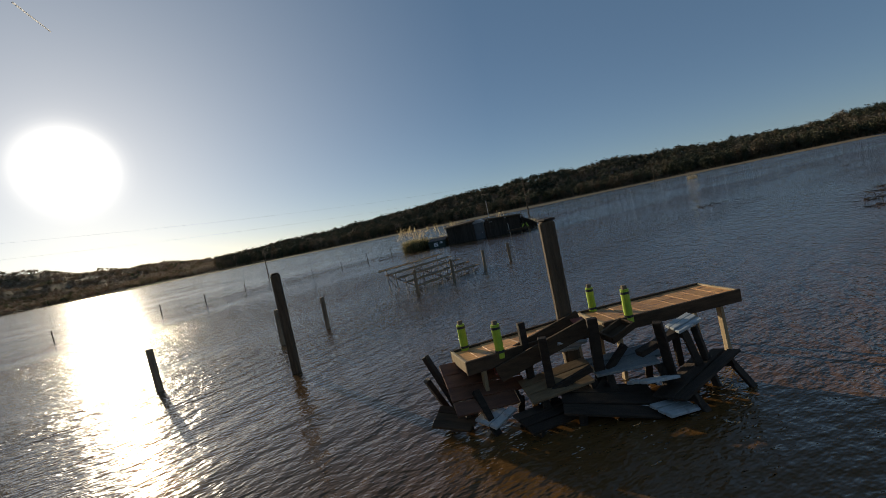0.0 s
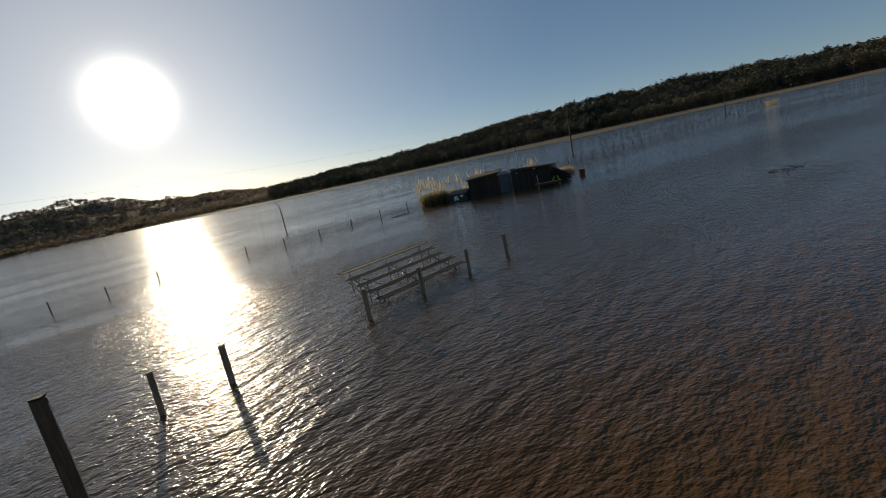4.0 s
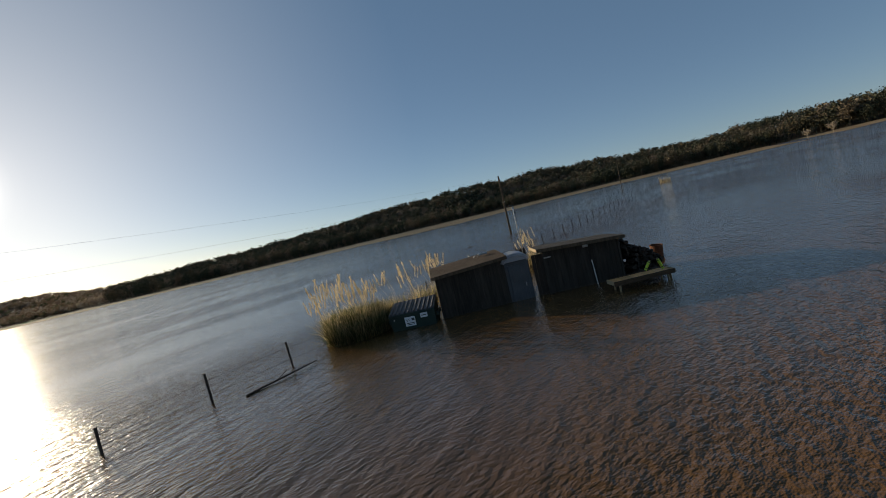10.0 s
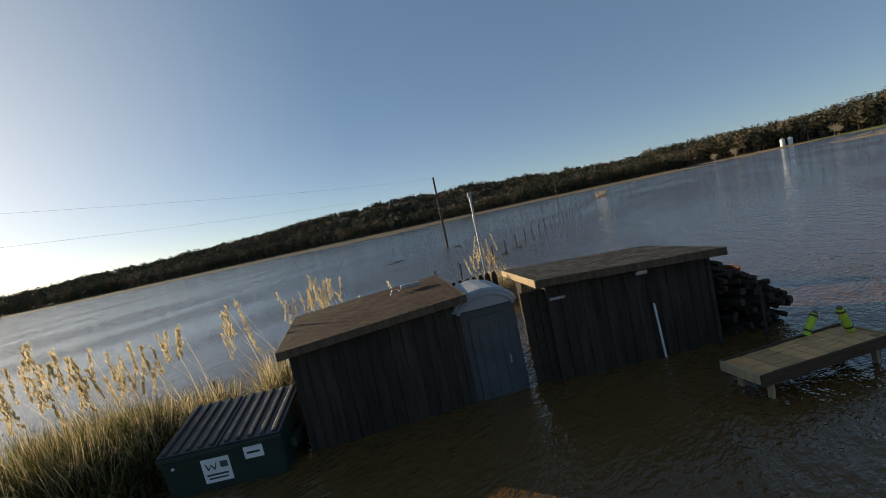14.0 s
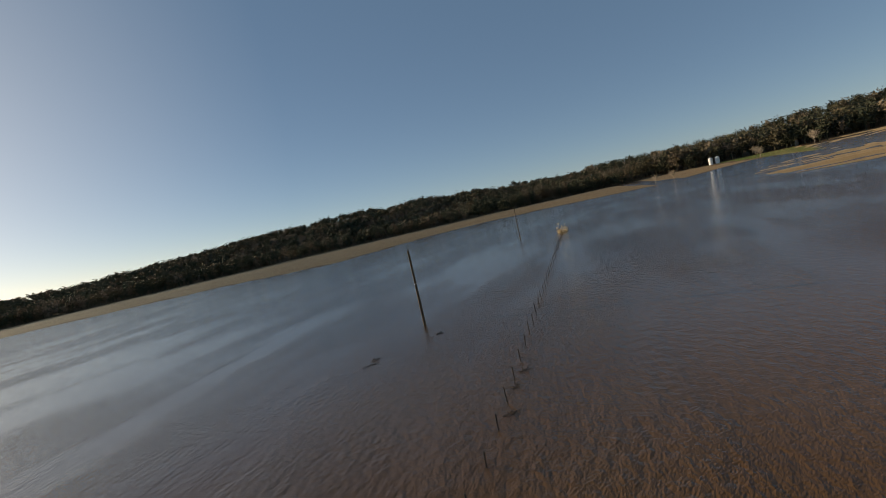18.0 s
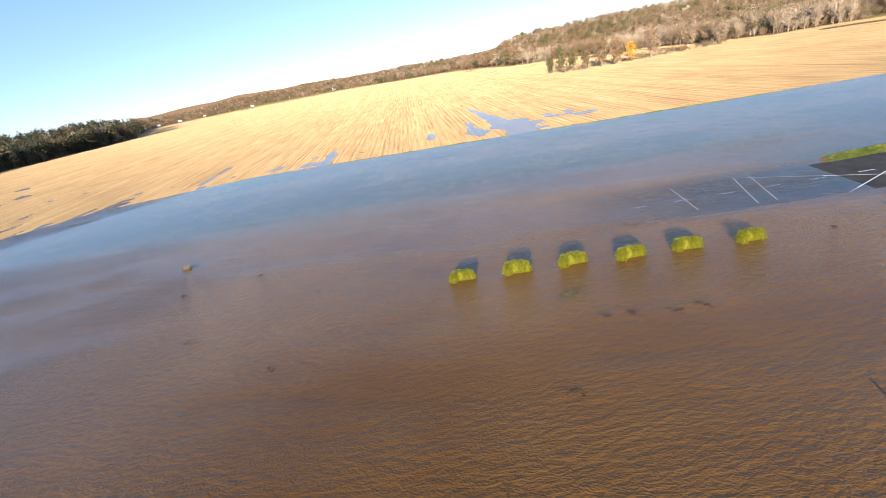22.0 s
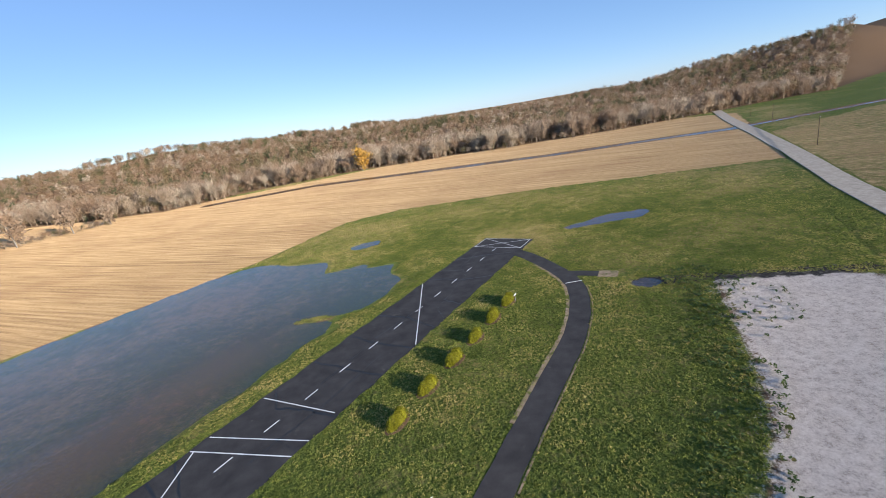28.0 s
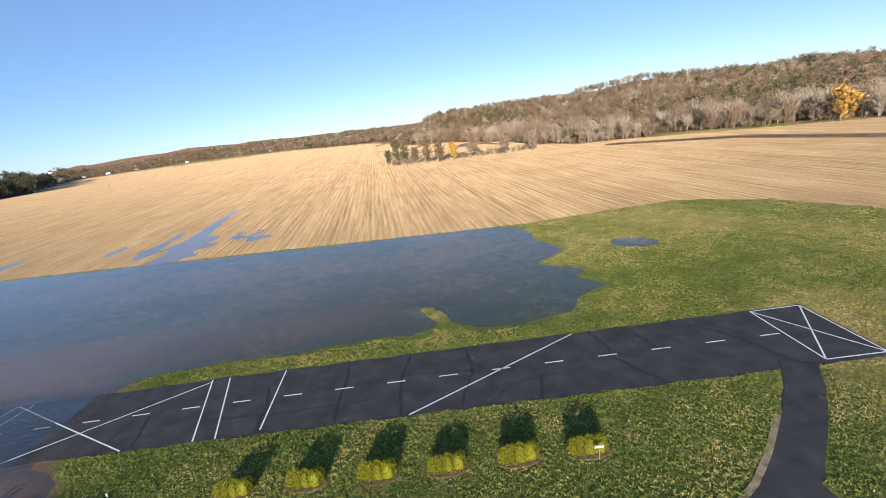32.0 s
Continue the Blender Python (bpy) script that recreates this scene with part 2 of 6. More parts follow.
M["blue_grey_paint"] = surface("faded_blue_grey_paint", (0.12, 0.135, 0.14), (0.28, 0.31, 0.32), 0.6, 3, 40, 0.2, rnd=0.12, patch=(0.12, 0.09, 0.07), patch_scale=3, patch_low=0.62)
M["pale_board"] = surface("pale_weathered_board", (0.26, 0.29, 0.30), (0.50, 0.53, 0.54), 0.6, 3, 40, 0.2, rnd=0.12, patch=(0.16, 0.13, 0.10), patch_scale=3, patch_low=0.6)
M["red_paint"] = surface("faded_red_paint", (0.20, 0.045, 0.03), (0.32, 0.09, 0.06), 0.6, 3, 40, 0.2)
M["soaked_red"] = surface("red_brown_soaked_plank", (0.06, 0.022, 0.012), (0.20, 0.085, 0.045), 0.5, 3, 40, 0.3, stretch=(1, 6, 6), rnd=0.2)
M["fence_wire"] = surface("rusty_wire", (0.025, 0.022, 0.019), (0.065, 0.052, 0.042), 0.8)
M["tank_white"] = surface("white_tank_steel", (0.7, 0.7, 0.68), (0.85, 0.85, 0.82), 0.4, 1, 10, 0.0)
M["reed"] = surface("dry_reed_straw", (0.30, 0.23, 0.12), (0.66, 0.54, 0.33), 0.8, 2, 30, 0.0, island=0.35)
M["reed_green"] = surface("green_reed_blade", (0.035, 0.045, 0.014), (0.12, 0.12, 0.035), 0.75, 2, 30, 0.0, island=0.35)
M["shrub"] = surface("yellow_green_leaves", (0.10, 0.115, 0.008), (0.34, 0.33, 0.025), 0.65, 5, 30, 0.0, island=0.4)
M["mulch"] = surface("brown_mulch", (0.08, 0.05, 0.03), (0.20, 0.13, 0.08), 0.9, 5, 40, 0.5)
M["bark"] = surface("grey_bark", (0.10, 0.085, 0.07), (0.28, 0.25, 0.21), 0.9, 3, 30, 0.4, island=0.3)


def foliage(name, stops, rough=0.8):
    """Crowns whose tint differs from tree to tree by the mesh's own tint layer."""
    m, n, l, b = nodes_of(name)
    at = n.new("ShaderNodeAttribute")
    at.attribute_name = "tint"
    col = ramp(n, l, at.outputs["Fac"], stops)
    isl = n.new("ShaderNodeNewGeometry").outputs["Random Per Island"]
    hs = n.new("ShaderNodeHueSaturation")
    l.new(mathn(n, l, "MULTIPLY_ADD", isl, 0.5, 0.75), hs.inputs["Value"])
    l.new(col, hs.inputs["Color"])
    l.new(hs.outputs[0], b.inputs["Base Color"])
    b.inputs["Roughness"].default_value = rough
    return m


M["autumn"] = foliage("autumn_woods", [(0.0, (0.07, 0.085, 0.035)), (0.25, (0.15, 0.13, 0.06)), (0.5, (0.23, 0.145, 0.085)), (0.8, (0.31, 0.235, 0.165)), (1.0, (0.42, 0.35, 0.26))])
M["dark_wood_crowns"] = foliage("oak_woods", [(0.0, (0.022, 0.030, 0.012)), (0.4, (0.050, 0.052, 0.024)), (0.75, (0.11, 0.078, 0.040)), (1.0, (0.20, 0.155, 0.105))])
M["gold_crown"] = foliage("golden_leaves", [(0.0, (0.34, 0.19, 0.03)), (1.0, (0.52, 0.31, 0.06))])


def ground_material():
    """Grass, stubble and crushed stone by the sheet's own cover layers, with ragged borders."""
    m, n, l, b = nodes_of("ground_cover")
    vec = coords(n, l)
    n1, n2, n3 = noisy(n, l, vec, 0.05, 5), noisy(n, l, vec, 0.5, 6, 0.7), noisy(n, l, vec, 5.0, 5, 0.75)
    n4, n5 = noisy(n, l, vec, 28.0, 3), noisy(n, l, vec, 1.4, 5, 0.7)

    def cover(attr, wobble=0.5):
        a = n.new("ShaderNodeAttribute")
        a.attribute_name = attr
        v = mathn(n, l, "MULTIPLY_ADD", mathn(n, l, "SUBTRACT", n2, 0.5), wobble, a.outputs["Fac"])
        v = mathn(n, l, "MULTIPLY_ADD", mathn(n, l, "SUBTRACT", n3, 0.5), wobble * 0.6, v)
        return mathn(n, l, "MULTIPLY_ADD", v, 6.0, -2.5, clamp=True)
    fine = mathn(n, l, "MULTIPLY_ADD", n3, 0.6, mathn(n, l, "MULTIPLY", n4, 0.4))
    mud = ramp(n, l, fine, [(0.3, (0.10, 0.062, 0.038)), (0.7, (0.21, 0.14, 0.09))])
    lush = ramp(n, l, fine, [(0.38, (0.030, 0.046, 0.008)), (0.52, (0.104, 0.142, 0.029)), (0.66, (0.28, 0.28, 0.075))])
    worn = ramp(n, l, fine, [(0.38, (0.12, 0.10, 0.03)), (0.64, (0.46, 0.36, 0.16))])
    wear = mathn(n, l, "MULTIPLY_ADD", n2, 0.4, mathn(n, l, "MULTIPLY_ADD", n5, 0.25, mathn(n, l, "MULTIPLY", n1, 0.35)))
    dry = n.new("ShaderNodeAttribute")
    dry.attribute_name = "dry"
    wear = mathn(n, l, "MULTIPLY_ADD", dry.outputs["Fac"], 0.16, wear)
    grass = mixc(n, l, ramp(n, l, wear, [(0.505, (0, 0, 0)), (0.63, (1, 1, 1))]), lush, worn)
    # stubble in drilled rows
    rot = n.new("ShaderNodeMapping")
    rot.inputs["Rotation"].default_value = (0, 0, radians(39))
    l.new(vec, rot.inputs[0])
    drill = n.new("ShaderNodeMapping")
    drill.inputs["Scale"].default_value = (0.035, 1.0, 1.0)
    l.new(rot.outputs[0], drill.inputs[0])
    rows, tracks = noisy(n, l, drill.outputs[0], 1.1, 3, 0.6), noisy(n, l, drill.outputs[0], 0.16, 4, 0.6)
    split = n.new("ShaderNodeSeparateXYZ")
    l.new(rot.outputs[0], split.inputs[0])
    weave = mathn(n, l, "MULTIPLY_ADD", n5, 5.0, mathn(n, l, "MULTIPLY", split.outputs[1], math.tau / 1.55))
    furrow = mathn(n, l, "MULTIPLY_ADD", mathn(n, l, "SINE", weave), 0.5, 0.5)
    rows = mathn(n, l, "MULTIPLY_ADD", furrow, 0.11, mathn(n, l, "MULTIPLY", rows, 0.89))
    lay = mathn(n, l, "MULTIPLY_ADD", rows, 0.38, mathn(n, l, "MULTIPLY_ADD", mathn(n, l, "MULTIPLY_ADD", fine, 0.6, mathn(n, l, "MULTIPLY", n5, 0.4)), 0.43, mathn(n, l, "MULTIPLY", tracks, 0.17)))
    straw = ramp(n, l, lay, [(0.37, (0.19, 0.12, 0.06)), (0.5, (0.42, 0.29, 0.15)), (0.63, (0.62, 0.46, 0.26))])
    straw = mixc(n, l, ramp(n, l, n1, [(0.5, (0, 0, 0)), (0.7, (0.5, 0.5, 0.5))]), straw, (0.29, 0.18, 0.095))
    stone = ramp(n, l, mathn(n, l, "MULTIPLY_ADD", fine, 0.6, mathn(n, l, "MULTIPLY", n5, 0.4)), [(0.38, (0.30, 0.25, 0.21)), (0.5, (0.62, 0.55, 0.49)), (0.66, (0.80, 0.74, 0.68))])
    floor_leaf = ramp(n, l, fine, [(0.3, (0.075, 0.050, 0.028)), (0.7, (0.19, 0.12, 0.07))])
    col = mixc(n, l, cover("stubble", 0.25), mud, straw)
    col = mixc(n, l, cover("grass", 0.7), col, grass)
    col = mixc(n, l, cover("stone", 0.9), col, stone)
    col = mixc(n, l, cover("woodland", 0.5), col, floor_leaf)
    damp = ramp(n, l, mathn(n, l, "MULTIPLY_ADD", fine, 0.6, mathn(n, l, "MULTIPLY", n5, 0.4)), [(0.42, (0.018, 0.017, 0.017)), (0.52, (0.060, 0.056, 0.054)), (0.62, (0.26, 0.24, 0.22))])
    col = mixc(n, l, cover("damp", 1.1), col, damp)
    l.new(col, b.inputs["Base Color"])
    b.inputs["Roughness"].default_value, b.inputs["Diffuse Roughness"].default_value, b.inputs["Specular IOR Level"].default_value = 0.95, 1.0, 0.1
    bumped(n, l, b, fine, 1.0, 0.25)
    return m


def water_material():
    """Silty flood water: murky brown body by depth, a mirror of long wind ripples on top, in rougher and calmer patches."""
    m, n, l, b = nodes_of("silty_water")
    vec = coords(n, l)

    def along(turn, stretch):
        """The position turned so that x runs along the crests, then stretched."""
        rot, mp = n.new("ShaderNodeMapping"), n.new("ShaderNodeMapping")
        rot.inputs["Rotation"].default_value = (0, 0, radians(-turn))
        mp.inputs["Scale"].default_value = (stretch, 1.0, 1.0)
        l.new(vec, rot.inputs[0])
        l.new(rot.outputs[0], mp.inputs[0])
        return mp.outputs[0]
    w1, w2 = noisy(n, l, along(52, 0.5), 2.3, 3, 0.5), noisy(n, l, along(20, 0.6), 8.5, 2, 0.6)
    w3, w4 = noisy(n, l, along(43, 0.3), 0.07, 3), noisy(n, l, along(75, 0.6), 1.0, 1, 0.4)
    chop = n.new("ShaderNodeAttribute")
    chop.attribute_name = "chop"
    calm = mathn(n, l, "MULTIPLY", ramp(n, l, w3, [(0.42, (0.4, 0.4, 0.4)), (0.56, (1, 1, 1))]), chop.outputs["Fac"])
    hgt = mathn(n, l, "MULTIPLY", mathn(n, l, "MULTIPLY_ADD", w2, 0.44, mathn(n, l, "MULTIPLY_ADD", w4, 0.35, w1)), calm)
    silt = ramp(n, l, noisy(n, l, vec, 0.04, 4), [(0.35, (0.100, 0.048, 0.015)), (0.65, (0.132, 0.070, 0.025))])
    bump, gentle = bumped(n, l, b, hgt, 1.0, 0.19), n.new("ShaderNodeBump")
    gentle.inputs["Strength"].default_value, gentle.inputs["Distance"].default_value = 1.0, 0.12
    l.new(hgt, gentle.inputs["Height"])
    n.remove(b)
    b = n.new("ShaderNodeBsdfDiffuse")
    b.inputs["Roughness"].default_value = 0.3
    l.new(silt, b.inputs["Color"])
    l.new(bump.outputs[0], b.inputs["Normal"])
    clear = n.new("ShaderNodeBsdfTransparent")
    clear.inputs[0].default_value = (0.45, 0.42, 0.40, 1)
    at, load = n.new("ShaderNodeAttribute"), n.new("ShaderNodeAttribute")
    at.attribute_name, load.attribute_name = "depth", "silt"
    # murk grows with the depth of the water and its load of silt
    murk = mathn(n, l, "SUBTRACT", 1.0, mathn(n, l, "POWER", 2.718, mathn(n, l, "MULTIPLY", mathn(n, l, "MULTIPLY", at.outputs["Fac"], load.outputs["Fac"]), -11.0)), clamp=True)
    body, top = n.new("ShaderNodeMixShader"), n.new("ShaderNodeMixShader")
    l.new(murk, body.inputs[0])
    l.new(clear.outputs[0], body.inputs[1])
    l.new(b.outputs[0], body.inputs[2])
    # clean ripple faces and the broad gloss of the finest wind ruffle
    mirror, ruffle, sheen = n.new("ShaderNodeBsdfGlossy"), n.new("ShaderNodeBsdfGlossy"), n.new("ShaderNodeMixShader")
    mirror.inputs["Roughness"].default_value, ruffle.inputs["Roughness"].default_value = 0.04, 0.22
    sheen.inputs[0].default_value = 0.16
    fr = n.new("ShaderNodeLayerWeight")
    fr.inputs["Blend"].default_value = 0.5
    for node in (mirror, ruffle, fr):
        l.new(gentle.outputs[0], node.inputs["Normal"])
    l.new(mirror.outputs[0], sheen.inputs[1])
    l.new(ruffle.outputs[0], sheen.inputs[2])
    l.new(mathn(n, l, "MULTIPLY_ADD", mathn(n, l, "POWER", fr.outputs["Facing"], 3.5), 0.95, 0.012, clamp=True), top.inputs[0])
    l.new(body.outputs[0], top.inputs[1])
    l.new(sheen.outputs[0], top.inputs[2])
    l.new(top.outputs[0], n["Material Output"].inputs[0])
    return m


for key in ("reed", "reed_green", "shrub"):
    leafy(M[key], 0.6 if key != "shrub" else 0.45)
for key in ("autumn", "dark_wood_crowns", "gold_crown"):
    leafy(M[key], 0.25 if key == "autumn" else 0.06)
M["ground"], M["water"] = ground_material(), water_material()

# plan: the runway's axis and the lie of the land
RW_O, RW_U, RW_N = (3.8, -27.5), (-0.736, -0.677), (0.677, -0.736)


def rw(s, d):
    """A place from metres along and across the runway."""
    return RW_O[0] + RW_U[0] * s + RW_N[0] * d, RW_O[1] + RW_U[1] * s + RW_N[1] * d


LAND = [(13.5, -29), (6.9, -37.2), (0.5, -44.7), (-7.4, -51.5), (-13.6, -57.8), (-17.8, -62.3), (-21.4, -66.6), (-18.8, -70.1), (-22.8, -74.9), (-17.5, -76), (-18.9, -80.2), (-10.8, -79.8), (-11.7, -87.5),
        (-2.6, -91.9), (2.8, -96.6), (14.2, -96.2), (24, -88), (33, -80), (74, -50), (112, -22), (138, -2), (165, 35),
        (170, 80), (160, 122), (240, 150), (310, 150), (420, 235), (268, 224), (246, 252), (225, 290), (171, 318), (116, 298), (62, 268), (36, 287), (10, 323), (-48, 352), (-102, 372), (-200, 420), (-340, 500),
        (-650, 780), (-1500, 1500), (-4500, 4500), (4500, 4500), (4500, -4500), (-4500, -4500), (-4500, -300), (-300, -60), (-120, 20), (-60, 22), (-26, 5), (-25, 1),
        (-28.6, -4), (-27, -8), (-19, -13), (-12, -12), (-5, -15), (1, -21)]
FIELD = [(33, -79), (74, -49), (112, -21), (138, -1), (165, 36), (170, 80), (160, 123), (240, 151), (310, 151), (700, 330), (1500, 100), (1500, -330), (900, -600), (720, -650),
         (430, -545), (230, -415), (120, -290), (35, -262), (-117, -283), (-224, -246), (-247, -200), (-193, -145), (-133, -85), (-69, -115), (-34, -126), (-18, -124), (5, -100)]
NORTH = [(420, 234), (268, 223), (246, 251), (225, 289), (171, 317), (116, 297), (62, 267), (36, 286), (10, 322), (-48, 351), (-102, 371), (-200, 419), (-340, 499), (-420, 780), (-40, 700), (140, 660), (300, 600), (450, 520), (640, 430)]
STONE = [(-59.6, -37.4), (-57.8, -36.2), (-46.1, -20.8), (-40, -14.4), (-35, -10.8), (-29, -6.2), (-27.6, -2.8), (-25.2, 1.8), (-25, 8), (-60, 24), (-85, -8), (-70, -31)]


def signed(poly, x, y):
    """The distance to a closed line, positive inside."""
    p = np.array(poly, float)
    q = np.roll(p, -1, 0)
    best, inside = np.full(x.shape, 1e18), np.zeros(x.shape, bool)
    for (ax, ay), (bx, by) in zip(p, q):
        dx, dy = bx - ax, by - ay
        t = np.clip(((x - ax) * dx + (y - ay) * dy) / (dx * dx + dy * dy), 0, 1)
        best = np.minimum(best, (x - ax - t * dx) ** 2 + (y - ay - t * dy) ** 2)
        if dy:
            inside ^= ((ay > y) != (by > y)) & (x < (y - ay) / dy * dx + ax)
    return np.sqrt(best) * np.where(inside, 1, -1)


def ripple(x, y, size, seed):
    """Smooth value noise in -1..1, for arrays."""
    u, v = x / size, y / size
    i, j = np.floor(u).astype(int), np.floor(v).astype(int)
    f, g = u - i, v - j
    f, g = f * f * (3 - 2 * f), g * g * (3 - 2 * g)

    def h(a, b):
        k = np.sin(a * 127.1 + b * 311.7 + seed * 74.7) * 43758.5453
        return (k - np.floor(k)) * 2 - 1
    return (h(i, j) * (1 - f) + h(i + 1, j) * f) * (1 - g) + (h(i, j + 1) * (1 - f) + h(i + 1, j + 1) * f) * g


# hills by bearing (degrees to the left of +y): foot distance, crest distance, crest height
HILLS = [(-180, 278, 680, 24), (-165, 262, 650, 26), (-158, 300, 660, 24), (-150, 375, 700, 23), (-143, 450, 760, 26), (-140, 470, 780, 22), (-138, 500, 820, 5), (-130, 800, 1700, 14), (-125, 900, 2000, 22), (-118, 1200, 2300, 32), (-110, 1500, 2800, 46), (-99, 1500, 2800, 40),
         (-96, 860, 1200, 22), (-75, 640, 860, 26), (-57, 660, 900, 25), (-42, 660, 900, 26), (-30, 640, 930, 46), (-15, 620, 900, 43), (0, 620, 880, 31), (15, 640, 920, 20),
         (24, 660, 1000, 13), (32, 1000, 1800, 55), (43, 1100, 1900, 105), (55, 1100, 1900, 95), (80, 1300, 2200, 60), (110, 1100, 1800, 70), (122, 420, 1000, 50), (130, 350, 950, 30),
         (140, 300, 850, 16), (152, 280, 800, 12), (165, 280, 750, 14), (172, 280, 710, 22), (180, 278, 680, 24)]


def hill_row(b):
    t = np.array(HILLS, float)
    return tuple(np.interp(b, t[:, 0], t[:, k]) for k in (1, 2, 3))


TRENCHES = [([(-420, -128), (-250, -144), (-187, -150), (-159, -163), (-114, -180), (-63, -210), (-10, -240), (43, -243)], 2.4, 0.26),
            ([(-50.8, -42), (-55, -40), (-60, -37.2), (-74, -29.5)], 1.5, 0.1), ([(-129, -85), (-92.2, -46.4), (-78, -31.3)], 0.8, 0.12), ([(70, -45), (86, -57), (140, -97), (201, -141)], 2.0, 0.085)]


def away(line, x, y):
    """The distance to an open line."""
    best = np.full(np.shape(x), 1e18)
    for (ax, ay), (bx, by) in zip(line, line[1:]):
        dx, dy = bx - ax, by - ay
        t = np.clip(((x - ax) * dx + (y - ay) * dy) / (dx * dx + dy * dy), 0, 1)
        best = np.minimum(best, np.hypot(x - ax - t * dx, y - ay - t * dy))
    return best


def isle(x, y):
    """A low grassy hump in the pond."""
    return np.exp(-((x + 6) / 4.2) ** 2 - ((y + 58.6 + 0.15 * (x + 6)) / 1.9) ** 2)


def shoal(x, y):
    """Drowned turf that nearly reaches the surface between the shrubs."""
    u, v = (x - 22.4) * 0.75 + (y - 13.6) * 0.66, (y - 13.6) * 0.75 - (x - 22.4) * 0.66
    return np.exp(-(u / 5.5) ** 2 - (v / 2.4) ** 2) * (1 + 0.5 * ripple(x, y, 2.5, 17))


def level(s):
    """The runway's height above the flood along its length."""
    return np.clip(np.where(s > -6, 0.012 * (s + 6), np.where(s > -34, 0.0055 * (s + 6), -0.154 + 0.03 * (s + 34))), -0.5, 0.14)


def height(x, y):
    """The ground's height above the flood."""
    x, y = np.asarray(x, float), np.asarray(y, float)
    sd = signed(LAND, x, y)
    bump = 0.6 * ripple(x, y, 9, 1) + 0.4 * ripple(x, y, 3.5, 2)
    low = ripple(x, y, 38, 3) * 0.6 + 0.4 * ripple(x, y, 17, 4)
    sf = signed(FIELD, x, y)
    z = np.where(sd > 0, np.minimum(0.014 * sd, 0.16 + 0.0004 * sd), np.maximum(0.045 * sd, -0.7)) + 0.05 * bump + 0.02 * low
    wet = np.clip(1 - np.abs(sf - 15) / 60, 0, 1) * (x > -40)
    z = np.where((sf > 0), 0.075 + 0.05 * low + 0.03 * bump - 0.045 * wet * np.clip((x - 10) / 60, 0, 1) + np.minimum(sf, 400) * 0.0002, z)
    low_end = np.clip((x - 180) / 120, 0, 1)
    soak = np.clip(1 - sf / (110 + 220 * low_end), 0, 1) * np.clip((x - 60) / 60, 0, 1)
    z = np.where(sf > 0, z - soak * (0.030 + 0.05 * low_end + 0.06 * ripple(x * 0.08 - y * 0.065, y * 0.777 + x * 0.629, 3.2, 14) + 0.04 * ripple(x * 0.16 - y * 0.13, y * 0.777 + x * 0.629, 13, 15) + 0.025 * ripple(x, y, 5, 20)), z)
    z = np.where((sf <= 0) & (sf > -1.2) & (x < 125) & (sd > -1.5), np.maximum(z, 0.06 + 0.04 * bump), z)
    s = (x - RW_O[0]) * RW_U[0] + (y - RW_O[1]) * RW_U[1]
    d = np.abs((x - RW_O[0]) * RW_N[0] + (y - RW_O[1]) * RW_N[1])
    strip = level(s)
    w = np.clip((8.5 - d) / 2.5, 0, 1) * (s < 75)
    z = z * (1 - w) + strip * w
    for cx, cy, rx, ry, k in ((-20.5, -94, 4, 2.5, 0.4), (-68, -71, 9, 3.2, 0.36), (-51.6, -41.6, 1.8, 1.5, 0.25)):
        z -= k * np.exp(-((x - cx) / rx) ** 2 - ((y - cy) / ry) ** 2) * (1 + 0.8 * ripple(x, y, 4, 18) + 0.5 * ripple(x, y, 1.9, 19))
    for line, wide, k in TRENCHES:
        z -= k * np.exp(-(away(line, x, y) / (wide * (1 + 0.4 * ripple(x, y, 11, 16)))) ** 2)
    z += 0.36 * isle(x, y) + 0.62 * shoal(x, y) + 0.6 * np.exp(-((x - 75.3) ** 2 + (y - 33.8) ** 2) / 3)
    r, b = np.hypot(x, y), np.degrees(np.arctan2(-x, y))
    foot, crest, top = hill_row(b)
    t = np.clip((r - foot) / (crest - foot), 0, 1)
    return z + top * t * t * (3 - 2 * t) * (1 + 0.25 * ripple(x, y, 170, 5)) + 0.2 * t * top * ripple(x, y, 60, 6)


def ticks(lo, hi, step, far, grow):
    a = list(np.arange(lo, hi + step / 2, step))
    k = step
    while a[-1] < far:
        k *= grow
        a.append(a[-1] + k)
    k = step
    while a[0] > -far:
        k *= grow
        a.insert(0, a[0] - k)
    return np.array(a)


def sheet(name, xs, ys, z, material, layers):
    gx, gy = np.meshgrid(xs, ys)
    v = np.stack([gx, gy, z if np.ndim(z) else np.full(gx.shape, z)], -1).reshape(-1, 3)
    c, k = len(xs), len(ys)
    i = (np.arange(k - 1)[:, None] * c + np.arange(c - 1)[None]).ravel()
    me = bpy.data.meshes.new(name)
    me.vertices.add(len(v))
    me.vertices.foreach_set("co", v.ravel())
    f = np.stack([i, i + 1, i + c + 1, i + c], 1)
    me.loops.add(f.size)
    me.loops.foreach_set("vertex_index", f.ravel())
    me.polygons.add(len(f))
    me.polygons.foreach_set("loop_start", np.arange(len(f)) * 4)
    me.update(calc_edges=True)
    me.polygons.foreach_set("use_smooth", np.ones(len(f), bool))
    for key, val in layers.items():
        me.attributes.new(key, "FLOAT", "POINT").data.foreach_set("value", np.asarray(val, float).ravel())
    me.materials.append(material)
    return new(name, me)


